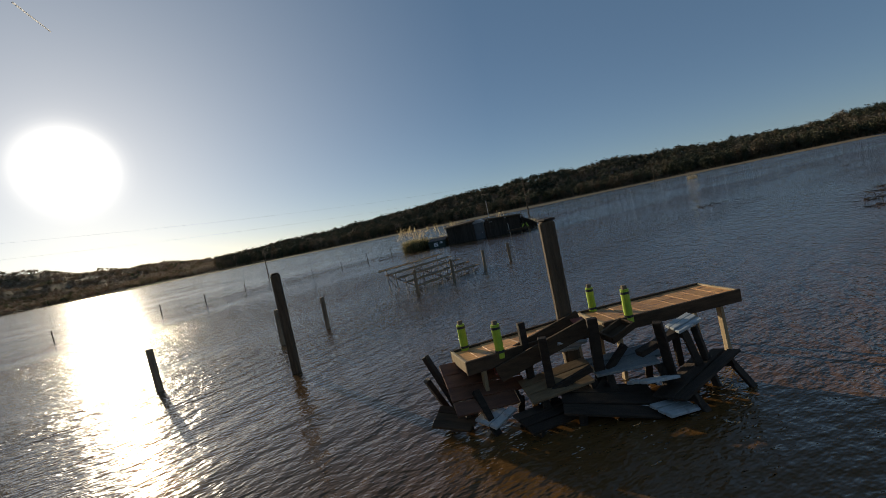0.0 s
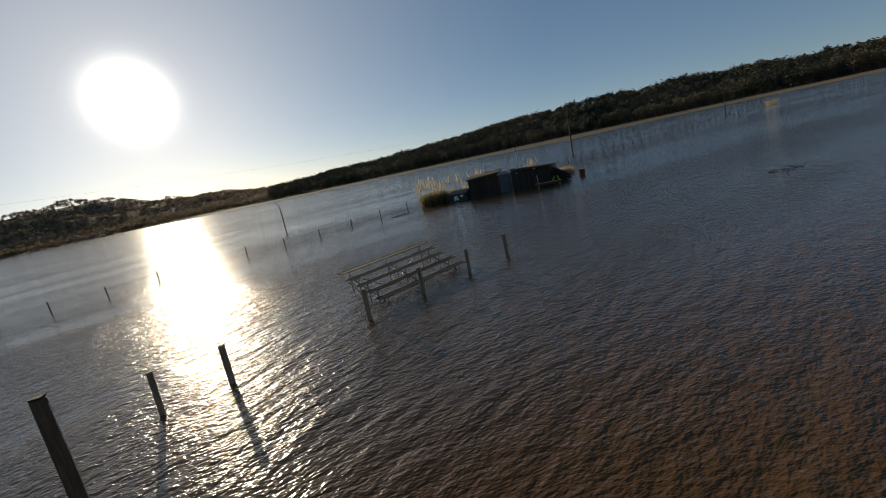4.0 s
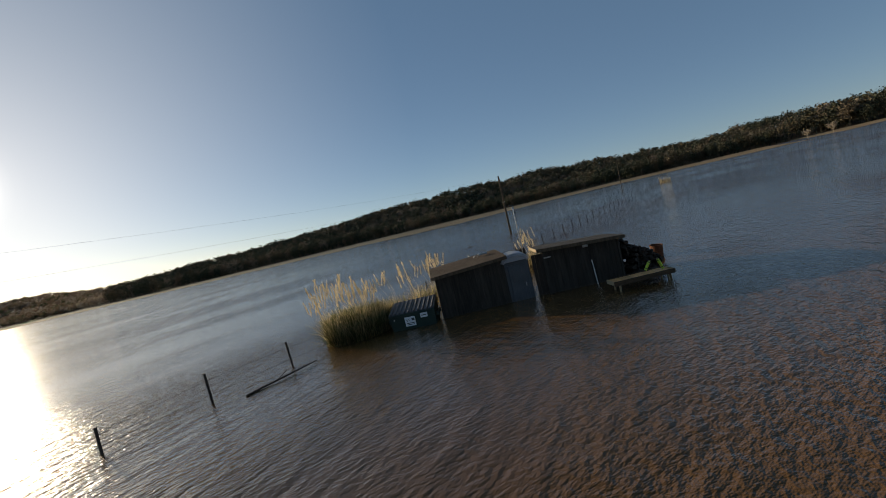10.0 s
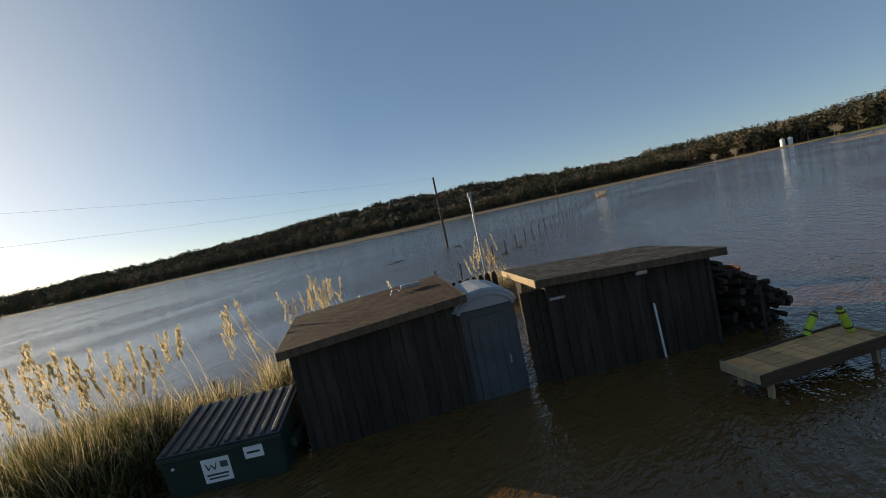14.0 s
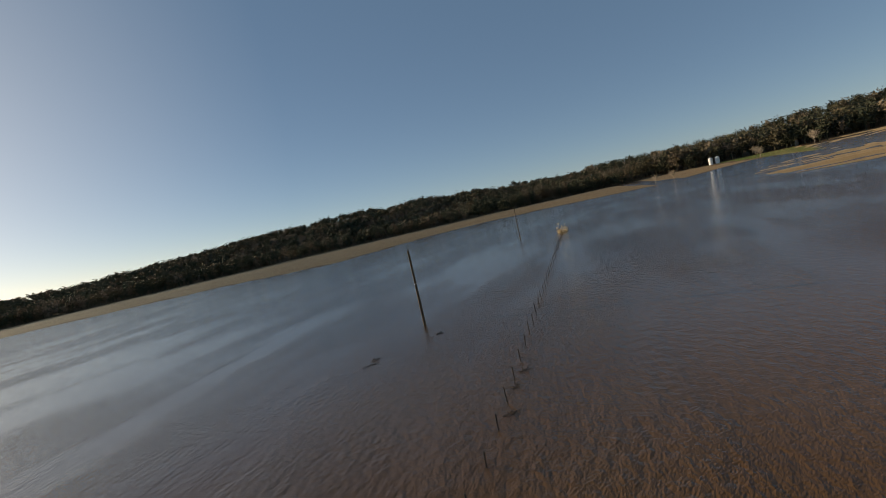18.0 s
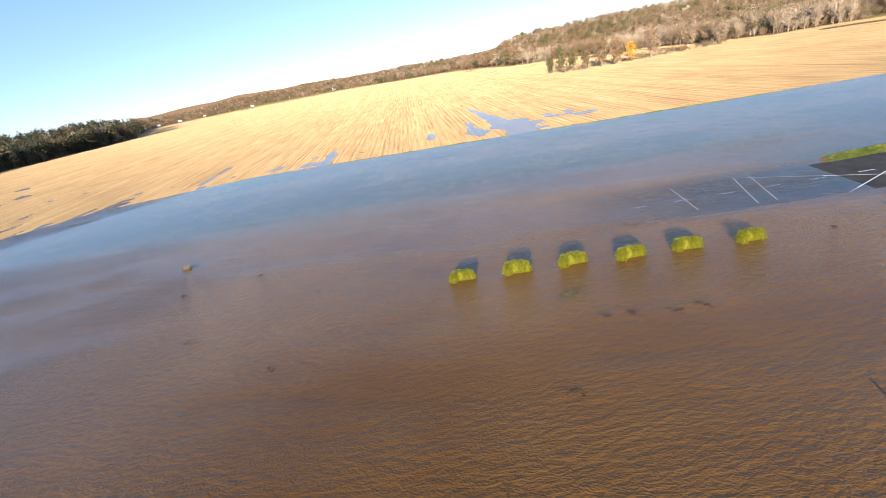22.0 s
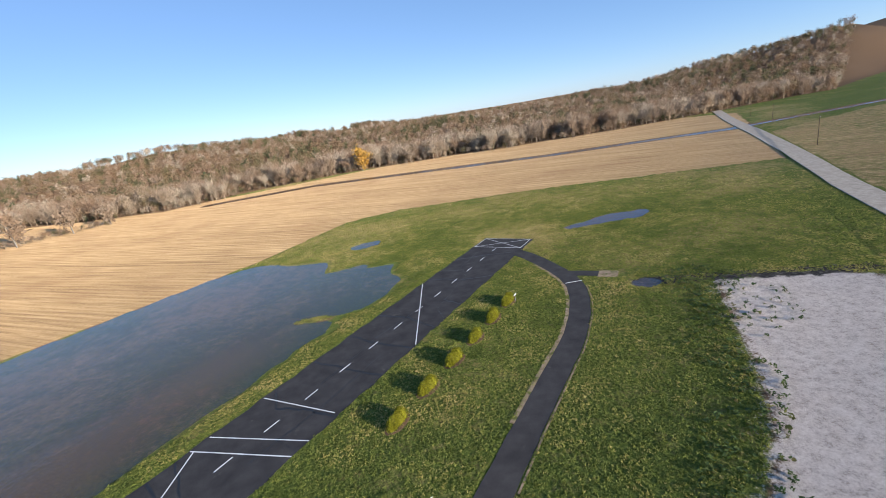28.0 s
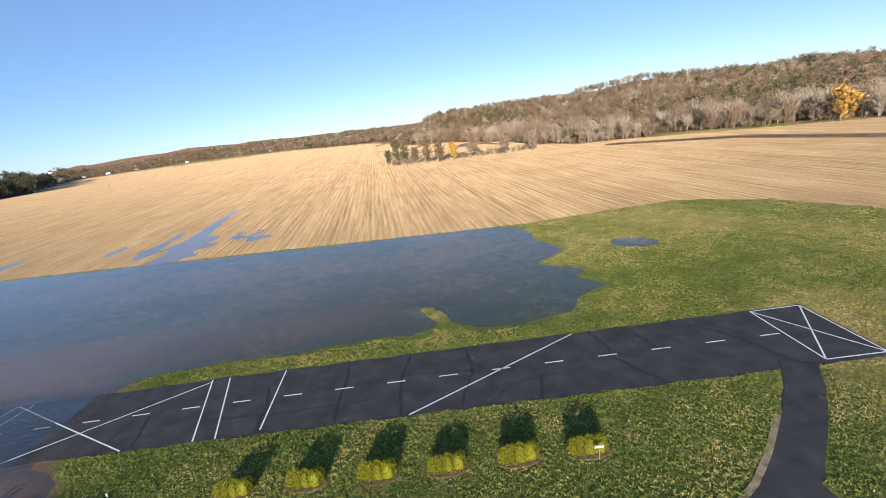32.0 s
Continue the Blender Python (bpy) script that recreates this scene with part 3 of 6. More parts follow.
xs, ys = ticks(-205, 175, 1.5, 4500, 1.09), ticks(-252, 135, 1.5, 4500, 1.09)
gx, gy = np.meshgrid(xs, ys)
gz = height(gx, gy)
sf, sn, ss, sl = signed(FIELD, gx, gy), signed(NORTH, gx, gy), signed(STONE, gx, gy), signed(LAND, gx, gy)
gr, gb = np.hypot(gx, gy), np.degrees(np.arctan2(-gx, gy))
gf = hill_row(gb)[0]
ease = lambda v, w: np.clip(0.5 + v / w, 0, 1)
PASTURE = [(-62, 4), (-107, -47), (-152, -97), (-178, -125), (-240, -133), (-420, -110), (-420, 40), (-120, 60)]
sp_, ditch = signed(PASTURE, gx, gy), away(TRENCHES[0][0], gx, gy)
wet = ease(gz - 0.01, 0.1)
turf = np.where(np.maximum(sf, sn) > 0, 0.0, ease(np.minimum(gz - 0.01, 0.1), 0.1)) * ease(-ss, 4) * ease(sl + 2, 2)
turf = np.where(sp_ > 0, 0.50, turf) * ease(ditch - 4, 5)
turf = np.maximum(turf, np.maximum(isle(gx, gy) * 1.6 * ease(gz - 0.02, 0.06), np.clip(shoal(gx, gy) * 1.5, 0, 1)))
far_side = (gx - RW_O[0]) * RW_N[0] + (gy - RW_O[1]) * RW_N[1]
turf = np.maximum(turf, 0.85 * (gz < 0.02) * np.clip(far_side / 12, 0, 1) * (sf < 0) * (gx < 150))
tip = np.hypot(gx + 47, gy + 74)
cover = {"stubble": np.maximum(np.maximum(ease(sf, 3), ease(sn, 6) * 0.52), ease(sp_, 4)) * ease(ditch - 5, 6), "stone": ease(ss, 6) * wet, "woodland": ease(gr - gf, 30), "grass": turf, "damp": np.clip(1.25 - away(TRENCHES[1][0], gx, gy) / 1.7, 0, 1),
         "dry": 1.7 * np.clip(1 - tip / 12, 0, 1) + 0.5 * np.clip(1 - np.abs(sf + 14) / 22, 0, 1) + 0.5 * isle(gx, gy) + 0.35 * np.clip(1 - np.hypot(gx + 75, gy + 55) / 25, 0, 1)
         + 0.9 * np.clip(1 - np.hypot((gx + 72) / 2.2, gy + 52) / 5, 0, 1) + 0.8 * np.clip(1 - np.hypot((gx + 92) / 2.5, gy + 70) / 6, 0, 1) + 0.8 * np.clip(1 - np.hypot((gx + 55) / 1.6, gy + 38.5) / 2.2, 0, 1) + 0.6 * np.clip(1 - np.hypot((gx + 25) / 2, gy + 108) / 9, 0, 1)}
ground = tagged(sheet("ground", xs, ys, gz, M["ground"], cover), "flat river-bottom ground with mown grass and straw-coloured stubble", "ground", kind="structure")
lee = np.maximum(np.clip((-gy - 22) / 30, 0, 1), np.clip((far_side + 2) / 30, 0, 1)) * (gx < 150)
outside = np.clip(((gy - 52) * 0.728 - (gx - 3) * 0.685) / 14, 0, 1)
water = tagged(sheet("water", xs, ys, 0.0, M["water"], {"depth": np.clip(-gz, 0, 2), "chop": (1.0 - 0.82 * lee) * (1.1 - 0.55 * outside), "silt": (1.0 - 0.75 * np.clip((8 - np.abs(far_side)) / 3, 0, 1) * np.clip((gx * RW_U[0] + gy * RW_U[1] - RW_O[0] * RW_U[0] - RW_O[1] * RW_U[1] + 40) / 18, 0, 1)) * (1.0 - 0.97 * np.maximum(np.clip((-gy - 22) / 38, 0, 1), np.clip((far_side + 1) / 24, 0, 1)) ** 0.6)}),
               "rippled brown flood water standing over the fields", "flood water", kind="structure")
water.visible_shadow = False

# building helpers
def part(name, bm, material, parent=None, label=""):
    """Links a bmesh as one mesh object, under a thing or a part."""
    me = bpy.data.meshes.new(name)
    bm.to_mesh(me)
    bm.free()
    me.materials.append(material)
    ob = new(name, me)
    if parent:
        ob.parent = parent
    if label:
        ob["label"] = label
    return ob


def thing(name, label, category, m=None, group="", kind=""):
    ob = new(name)
    ob.empty_display_size = 0.2
    if m is not None:
        ob.matrix_basis = m
    return tagged(ob, label, category, group, kind)


def box(bm, sx, sy, sz, m=Matrix.Identity(4), bevel=0.0):
    r = bmesh.ops.create_cube(bm, size=1.0, matrix=m @ Matrix.Diagonal((sx, sy, sz, 1)))
    if bevel:
        e = {e for v in r["verts"] for e in v.link_edges}
        bmesh.ops.bevel(bm, geom=list(e), offset=bevel, segments=1, affect="EDGES")
    return bm


def slab(sx, sy, sz, m=Matrix.Identity(4), bevel=0.008):
    return box(bmesh.new(), sx, sy, sz, m, bevel)


def beam(p, q, w, h, bevel=0.006, bm=None):
    """A squared timber from p to q, w wide and h high."""
    p, q = Vector(p), Vector(q)
    d = q - p
    z = d.normalized()
    x = z.cross(Vector((0, 0, 1)))
    x = x.normalized() if x.length > 1e-4 else Vector((1, 0, 0))
    y = z.cross(x)
    m = Matrix((x, y, z)).transposed().to_4x4()
    m.translation = (p + q) / 2
    return box(bm or bmesh.new(), w, h, d.length, m, bevel)


def rod(p, q, r, r2=None, seg=10, bm=None):
    """A round bar from p to q."""
    bm = bm or bmesh.new()
    p, q = Vector(p), Vector(q)
    d = q - p
    m = d.to_track_quat("Z", "Y").to_matrix().to_4x4()
    m.translation = (p + q) / 2
    bmesh.ops.create_cone(bm, cap_ends=True, segments=seg, radius1=r, radius2=r if r2 is None else r2, depth=d.length, matrix=m)
    return bm


def tube(points, r, seg=6):
    """One unbroken round bar through the points, with closed ends."""
    bm, pts, rings = bmesh.new(), [Vector(p) for p in points], []
    for i, p in enumerate(pts):
        turn = (pts[min(i + 1, len(pts) - 1)] - pts[max(i - 1, 0)]).to_track_quat("Z", "Y")
        rings.append([bm.verts.new(p + turn @ Vector((r * math.cos(k * math.tau / seg), r * math.sin(k * math.tau / seg), 0))) for k in range(seg)])
    for a, b in zip(rings, rings[1:]):
        for k in range(seg):
            bm.faces.new((a[k], a[(k + 1) % seg], b[(k + 1) % seg], b[k]))
    bm.faces.new(rings[0][::-1])
    bm.faces.new(rings[-1])
    return bm


# runway, taxiway and markings
def ribbon(name, left, right, lift, material, parent=None):
    """A strip over the ground between two lines of places, with its sides down."""
    v, f = [], []
    for a, b in zip(left, right):
        for k in np.linspace(0, 1, 5):
            x, y = a[0] + (b[0] - a[0]) * k, a[1] + (b[1] - a[1]) * k
            v.append((x, y, float(pave(x, y)) + lift))
    n = len(left)
    for i in range(n - 1):
        for k in range(4):
            j = i * 5 + k
            f.append((j, j + 1, j + 6, j + 5))
    top = len(v)
    v += [(x, y, z - lift - 0.12) for x, y, z in v]
    rim = [i * 5 for i in range(n)] + [n * 5 - 4 + k for k in range(3)] + [i * 5 + 4 for i in range(n - 1, -1, -1)] + [3, 2, 1]
    for a, b in zip(rim, rim[1:] + rim[:1]):
        f.append((a, b, b + top, a + top))
    me = bpy.data.meshes.new(name)
    me.from_pydata(v, [], f)
    me.materials.append(material)
    ob = new(name, me)
    if parent:
        ob.parent = parent
    return ob


def pave(x, y):
    s = (x - RW_O[0]) * RW_U[0] + (y - RW_O[1]) * RW_U[1]
    return level(s)


runway = thing("runway", "black asphalt model-aircraft runway with white markings, one end under water", "runway", kind="structure")
ss_ = np.linspace(-62, 67.8, 88)
wob = lambda s, k: 0.12 * math.sin(s * 0.9 + k) + 0.08 * math.sin(s * 2.3 + k * 2)
ribbon("asphalt", [rw(s, -5.2 + wob(s, 0)) for s in ss_], [rw(s, 5.1 + wob(s, 2)) for s in ss_], 0.012, M["asphalt"], runway)


def stripe(s0, d0, s1, d1, w=0.14, name="marking", material=None, lift=0.018):
    a, b = Vector(rw(s0, d0)), Vector(rw(s1, d1))
    t = (b - a).normalized()
    o = Vector((-t.y, t.x)) * w / 2
    k = max(2, int((b - a).length / 0.8))
    pts = [a.lerp(b, i / k) for i in range(k + 1)]
    v = [(*(p + o * e), float(pave(p.x, p.y)) + lift) for p in pts for e in (1, -1)]
    f = [(2 * i, 2 * i + 1, 2 * i + 3, 2 * i + 2) for i in range(k)]
    me = bpy.data.meshes.new(name)
    me.from_pydata(v, [], f)
    me.materials.append(material or M["line"])
    ob = new(name, me)
    ob.parent = runway
    return ob


for k in range(-7, 13):
    stripe(k * 5.1 - 0.9, 0.15, k * 5.1 + 0.9, 0.15, 0.16)
for a in ((6.8, 5.0, 10.1, -5.1), (4.85, 5.0, 8.1, -5.1), (13.0, 5.0, 13.9, -4.6), (27.1, -5.1, 43.9, 5.0), (5.0, 4.6, -10.5, -5.1), (1.6, -5.1, -17.0, 4.9),
          (-17.2, 4.9, -19.2, -4.2), (-15.3, 4.9, -17.2, -4.2), (-25, 4.6, -25.2, -3.6),
          (62.5, -4.6, 62.5, 4.9), (67.6, -4.6, 67.6, 4.9), (62.5, -4.6, 67.6, -4.6), (62.5, 4.9, 67.6, 4.9), (62.5, -4.6, 67.6, 4.9), (62.5, 4.9, 67.6, -4.6)):
    stripe(*a)
# tar-filled cracks across the asphalt
rng = random.Random(5)


def crack(points, w=0.24):
    v, f = [], []
    pts = []
    for (s0, d0), (s1, d1) in zip(points, points[1:]):
        for i in range(8):
            k = i / 8
            pts.append((s0 + (s1 - s0) * k + rng.uniform(-0.12, 0.12), d0 + (d1 - d0) * k + rng.uniform(-0.1, 0.1)))
    pts.append(points[-1])
    for s, d in pts:
        for e in (1, -1):
            x, y = rw(s + e * w * rng.uniform(0.35, 0.7), d + e * w * 0.2)
            v.append((x, y, float(pave(x, y)) + 0.016))
    f = [(2 * i, 2 * i + 1, 2 * i + 3, 2 * i + 2) for i in range(len(pts) - 1)]
    me = bpy.data.meshes.new("crack")
    me.from_pydata(v, [], f)
    me.materials.append(M["crack"])
    new("crack", me).parent = runway


for c in ([(-1, -5), (1, 5)], [(2.5, -5), (1.2, 0), (3.5, 5)], [(13.5, -5), (13.2, -1), (12.2, 2), (14.6, 5)], [(26.4, -5), (26.0, 0), (26.6, 5)], [(31.5, -5), (33, 0), (32.5, 5)],
          [(34, -5), (36.5, -2.4), (42, -1.6), (46.5, -0.6), (49, -5)], [(45.5, 5), (46.5, 2), (46.3, -0.6)], [(55, 5), (58.5, 0), (60.5, -5)], [(49.5, 5), (50.6, 1), (48, -0.8)], [(17, 0.5), (27, 1.0), (35, 0.4)], [(6, -2), (14, -2.6), (24, -2.2)], [(52, 2.2), (60, 2.8)], [(20.5, -5), (20.2, 5)], [(38.5, -5), (39.2, -1.8)]):
    crack(c)

taxiway = thing("taxiway", "narrow worn asphalt path curving from shelter to runway end", "path", kind="structure")
TAXI = [(-16.4, -15.2), (-20.3, -18.9), (-24.9, -23.3), (-29.4, -27.6), (-34.2, -32.1), (-36.3, -34.3), (-39.3, -38.0), (-41.8, -41.8), (-43.5, -45.4), (-44.4, -48.8), (-44.7, -52.2), (-44.6, -57.4), (-44.3, -61.5), (-43.6, -65.0)]


def sides(line, w):
    a, b = [], []
    for i, p in enumerate(line):
        q0, q1 = Vector(line[max(i - 1, 0)]), Vector(line[min(i + 1, len(line) - 1)])
        t = (q1 - q0).normalized()
        o = Vector((-t.y, t.x)) * (w / 2 * (1 + 0.03 * math.sin(i * 2.1)))
        a.append(tuple(Vector(p) + o)), b.append(tuple(Vector(p) - o))
    return a, b


def strip_at(name, line, w, lift, material, parent):
    fine = []
    for p, q in zip(line, line[1:]):
        fine += [tuple(Vector(p).lerp(Vector(q), k / 4)) for k in range(4)]
    a, b = sides(fine + [line[-1]], w)
    return ribbon(name, a, b, lift, material, parent)


def pave(x, y):
    return np.maximum(height(np.array([x]), np.array([y]))[0], 0.02)


strip_at("asphalt", TAXI, 2.55, 0.03, M["asphalt"], taxiway)
strip_at("asphalt", [(-44.0, -51.4), (-45.3, -50.3), (-47.1, -48.8), (-48.8, -47.3)], 1.9, 0.036, M["asphalt"], taxiway)
# concrete pad, given the darker tan verge soil material
strip_at("soil_pad", [(-48.5, -47.4), (-49.5, -46.5), (-50.5, -45.6)], 2.4, 0.042, M["verge"], taxiway)
strip_at("marking", [(-45.35, -46.7), (-42.95, -47.2)], 0.14, 0.046, M["line"], taxiway)
inner, outer = sides(TAXI, 2.55 + 0.42)
strip_at("verge", inner[2:12], 0.42, 0.034, M["verge"], taxiway)
strip_at("verge", outer[1:9], 0.16, 0.034, M["verge"], taxiway)
road = thing("road", "pale gravel lane crossing the far fields", "road", kind="structure")
strip_at("gravel", [(-60, 6), (-111, -56), (-143, -91), (-176, -129), (-206, -165), (-226, -188), (-262, -228)], 5.0, 0.16, M["concrete"], road)


# standing timber posts
def short_post(x, y, top, lean=(0, 0)):
    t = thing("post", "weathered square timber post standing in flood water", "post", pose(x, y, 0), "row of flight-line posts")
    part("timber", beam((0, 0, -0.6), (lean[0], lean[1], top), 0.12, 0.12, 0.012), M["post"], t)
    return t


for x, y, h, lx, ly in ((-12.0, 5.6, 0.98, 0.02, 0), (-9.9, 7.67, 1.02, -0.05, 0.02), (-7.7, 9.95, 1.04, 0.03, 0.03), (-6.58, 10.98, 1.0, 0.0, 0.05), (-3.67, 13.82, 0.98, 0.04, 0),
                        (-2.1, 15.29, 0.97, 0, 0.03), (-0.53, 16.76, 0.95, 0.03, 0), (1.04, 18.33, 0.9, -0.04, 0.03)):
    short_post(x, y, h, (lx, ly))


def tall_post(x, y, h, w, label):
    t = thing("tall_post", label, "post", pose(x, y, 0, 0, 0, 20))
    part("timber", beam((0, 0, -0.6), (0.01, 0.02, h), w, w, 0.03), M["tall_post"], t)
    part("cap", slab(w * 0.96, w * 0.96, 0.03, pose(0.01, 0.02, h + 0.013), 0.01), M["dark_wood"], t, "dark weathered end grain")
    for k in range(3):
        part("bolt", rod((w / 2, 0.02, h - 0.2 - 0.22 * k), (w / 2 + 0.025, 0.02, h - 0.2 - 0.22 * k), 0.012, seg=6), M["steel"], t)
    part("conduit", rod((w / 2 + 0.015, 0.03, h - 0.75), (w / 2 + 0.015, 0.03, h - 0.1), 0.014, seg=8), M["steel"], t, "short galvanised conduit")
    return t


tall_post(-6.4, 6.6, 2.17, 0.17, "tall grey timber post rising from the flood")
tall_post(-1.62, 2.66, 2.27, 0.19, "thick tall timber post beside the assembly trays")
tall_post(-14.2, 4.2, 2.36, 0.18, "tall pale timber post near the open shelter")


# assembly trays on legs with foam sleeves
def tray(x, y, rz, length, width, z, label):
    t = thing("assembly_tray", label, "work stand", pose(x, y, 0, 0, 0, rz), "model assembly trays")
    n = int(length / 0.2)
    for i in range(n):
        w = length / n
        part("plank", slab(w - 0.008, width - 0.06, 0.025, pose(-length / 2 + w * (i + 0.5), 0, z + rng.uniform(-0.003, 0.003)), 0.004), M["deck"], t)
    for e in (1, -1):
        # side boards take the dark tone because their shade is put into the colour
        part("side_rail", slab(length, 0.04, 0.17, pose(0, e * (width / 2 - 0.01), z - 0.045), 0.006), M["rail_wood"], t, "weathered side board, darkened as if backlit")
        part("end_rail", slab(0.04, width - 0.06, 0.15, pose(e * (length / 2 - 0.02), 0, z - 0.04), 0.006), M["treated"], t, "pale end board")
        for k in (1, -1):
            part("leg", beam((k * (length / 2 - 0.25), e * (width / 2 - 0.12), z - 0.03), (k * (length / 2 - 0.2), e * (width / 2 - 0.12), -0.55), 0.09, 0.05), M["treated"], t)
        part("brace", beam((e * (length / 2 - 0.25), -width / 2 + 0.1, z - 0.1), (e * (length / 2 - 0.25), width / 2 - 0.1, z - 0.1), 0.04, 0.09), M["dark_wood"], t)
    return t


def sleeve(t, x, y, z, h=0.42, ax=0.0):
    m = pose(x, y, z, 0, ax, 0)
    p = part("padded_stop", rod((0, 0, 0), (0, 0, h), 0.055, seg=14), M["lime"], t, "lime foam sleeve on a post")
    p.matrix_basis = m
    for k in (0.16, 0.86):
        part("strap", rod((0, 0, h * k), (0, 0, h * k + 0.03), 0.060, seg=14), M["black_band"], p)
    part("post_end", slab(0.06, 0.06, 0.06, pose(0, 0, h + 0.02), 0.006), M["post"], p)


ta = tray(-2.2, 2.78, 13, 1.85, 0.62, 0.78, "low tray of worn planks flooded to its legs")
tb = tray(-0.22, 3.0, 4, 1.98, 0.80, 0.80, "long tray of sun-bleached planks on pale legs")
sleeve(ta, -0.72, 0.28, 0.76, 0.38), sleeve(ta, -0.45, -0.28, 0.74, 0.42), sleeve(tb, -0.75, 0.36, 0.78, 0.38), sleeve(tb, -0.62, -0.38, 0.76, 0.44)
part("stub", beam((-0.12, -0.3, 0.2), (-0.12, -0.3, 1.1), 0.09, 0.07), M["dark_wood"], ta, "short black stub post")


# wrecked plank tables heaped against the trays
def wreck(x, y, z, rx, ry, rz, paint, label, wide=0.62, long=1.3, frames=2):
    t = thing("broken_table", label, "wreckage", pose(x, y, z, rx, ry, rz), "wrecked tables by the trays")
    n = max(3, int(wide / 0.17))
    for i in range(n):
        ln = long * (1.0 - 0.25 * (rng.random() < 0.4) * rng.random())
        part("plank", slab(ln, wide / n - 0.012, 0.035, pose((ln - long) / 2, (i + 0.5) * wide / n - wide / 2, rng.uniform(-0.01, 0.01), 0, 0, rng.uniform(-2, 2)), 0.005), M[paint], t)
    for k in range(frames):
        sx = (-0.35, 0.35)[k] * long
        part("cleat", slab(0.045, wide * 0.95, 0.09, pose(sx, 0, -0.065), 0.005), M["dark_wood"], t)
        for e in (1, -1):
            part("leg", beam((sx + 0.03, e * wide * 0.35, -0.05), (sx + 0.03, e * wide * 0.75, -0.62), 0.09, 0.04), M["dark_wood"], t)
    return t


wreck(-2.82, 2.52, 0.44, 36, 6, 14, "soaked_red", "red-brown stained plank table sloping off the low tray", 0.78, 1.0)
wreck(-1.1, 2.24, 0.42, 6, -4, -8, "blue_grey_paint", "faded grey plank table lying level in the heap", 0.5, 0.85)
wreck(-1.95, 2.26, 0.36, 12, -6, 4, "seat_plank", "weathered brown plank table low in the heap", 0.5, 0.9)
wreck(-1.0, 1.84, 0.28, -16, 8, 12, "pale_board", "pale blue-grey table top tipped towards the water", 0.36, 0.46, 0)
wreck(-1.72, 2.38, 0.70, -38, 10, 14, "pale_board", "pale board panel leaning on the tipped tray", 0.24, 0.42, 0)
wreck(-2.8, 2.2, 0.14, 10, -8, 40, "pale_board", "two pale grey boards lying at the waterline", 0.34, 0.42, 0)
wreck(-3.28, 2.3, 0.16, 14, 10, -20, "rail_wood", "dark stained boards half afloat beside the heap", 0.4, 0.5, 0)
wreck(-0.95, 1.56, 0.06, 6, 8, 20, "pale_board", "pale green-grey board floating off the heap", 0.3, 0.44, 0)
# table and bench in near-black wood: the heap's shadow is put into their colour
wreck(-1.45, 1.88, 0.14, 10, 8, -14, "dark_wood", "plank table sunk to its top, coloured black for shade", 0.6, 1.2)
wreck(-0.5, 1.86, 0.24, -12, -10, 26, "dark_wood", "bench wedged among the wreckage, coloured black for shade", 0.5, 1.1)
wreck(-2.2, 1.98, 0.10, 14, 4, 24, "dark_wood", "black plank frame at the edge of the heap", 0.4, 0.8, 1)
wreck(-0.42, 2.04, 0.78, 6, -14, 8, "pale_board", "pale bench end raised above the heap", 0.24, 0.34, 1)
tipped = thing("tipped_tray", "dark red-brown tray tipped on its side across the heap", "work stand", group="wrecked tables by the trays")
for dy, dz, h in ((0.0, 0.0, 0.2), (0.27, 0.06, 0.16)):
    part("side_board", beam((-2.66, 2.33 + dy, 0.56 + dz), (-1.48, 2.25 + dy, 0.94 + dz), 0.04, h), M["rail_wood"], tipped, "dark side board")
part("floor_board", beam((-2.64, 2.46, 0.50), (-1.5, 2.38, 0.88), 0.25, 0.03), M["soaked_red"], tipped, "red-brown stained floor board")
for k in (0.03, 0.97):
    c = Vector((-2.65, 2.33, 0.56)).lerp(Vector((-1.49, 2.25, 0.94)), k)
    part("end_board", beam(c, c + Vector((0.0, 0.27, 0.05)), 0.16, 0.03), M["red_paint"], tipped, "faded red end board")
small_tray = thing("parts_tray", "small dark open tray perched on the heap", "tray", pose(-1.15, 2.2, 0.78, 8, -16, 16))
part("floor_board", slab(0.36, 0.2, 0.02, pose(0, 0, 0), 0.003), M["rail_wood"], small_tray)
for e in (1, -1):
    part("side_board", slab(0.36, 0.025, 0.09, pose(0, e * 0.1, 0.04), 0.004), M["rail_wood"], small_tray)
    part("end_board", slab(0.025, 0.175, 0.09, pose(e * 0.17, 0, 0.04), 0.004), M["rail_wood"], small_tray)
for p, q, w in (((-2.05, 2.3, -0.4), (-2.11, 2.08, 0.97), 0.1), ((-1.46, 2.25, -0.4), (-1.48, 2.1, 1.06), 0.12), ((-0.57, 2.13, -0.3), (-0.83, 1.86, 0.92), 0.1), ((-3.12, 2.8, -0.2), (-3.52, 3.02, 0.78), 0.1), ((-3.2, 2.9, -0.3), (-3.55, 2.72, 0.56), 0.1),
                ((-1.05, 1.98, 0.56), (-0.42, 2.06, 0.72), 0.12), ((-0.3, 2.05, 0.72), (-0.16, 1.92, -0.3), 0.1), ((-2.75, 1.8, -0.3), (-2.98, 2.35, 0.42), 0.09), ((-1.7, 2.1, 0.1), (-1.1, 2.2, 0.62), 0.08), ((-2.3, 2.2, 0.2), (-1.6, 2.05, 0.5), 0.08)):
    t = thing("loose_timber", "black wet timber sticking out of the wreckage heap", "timber", group="loose timbers on the heap")
    part("timber", beam(p, q, w, 0.07), M["dark_wood"], t)


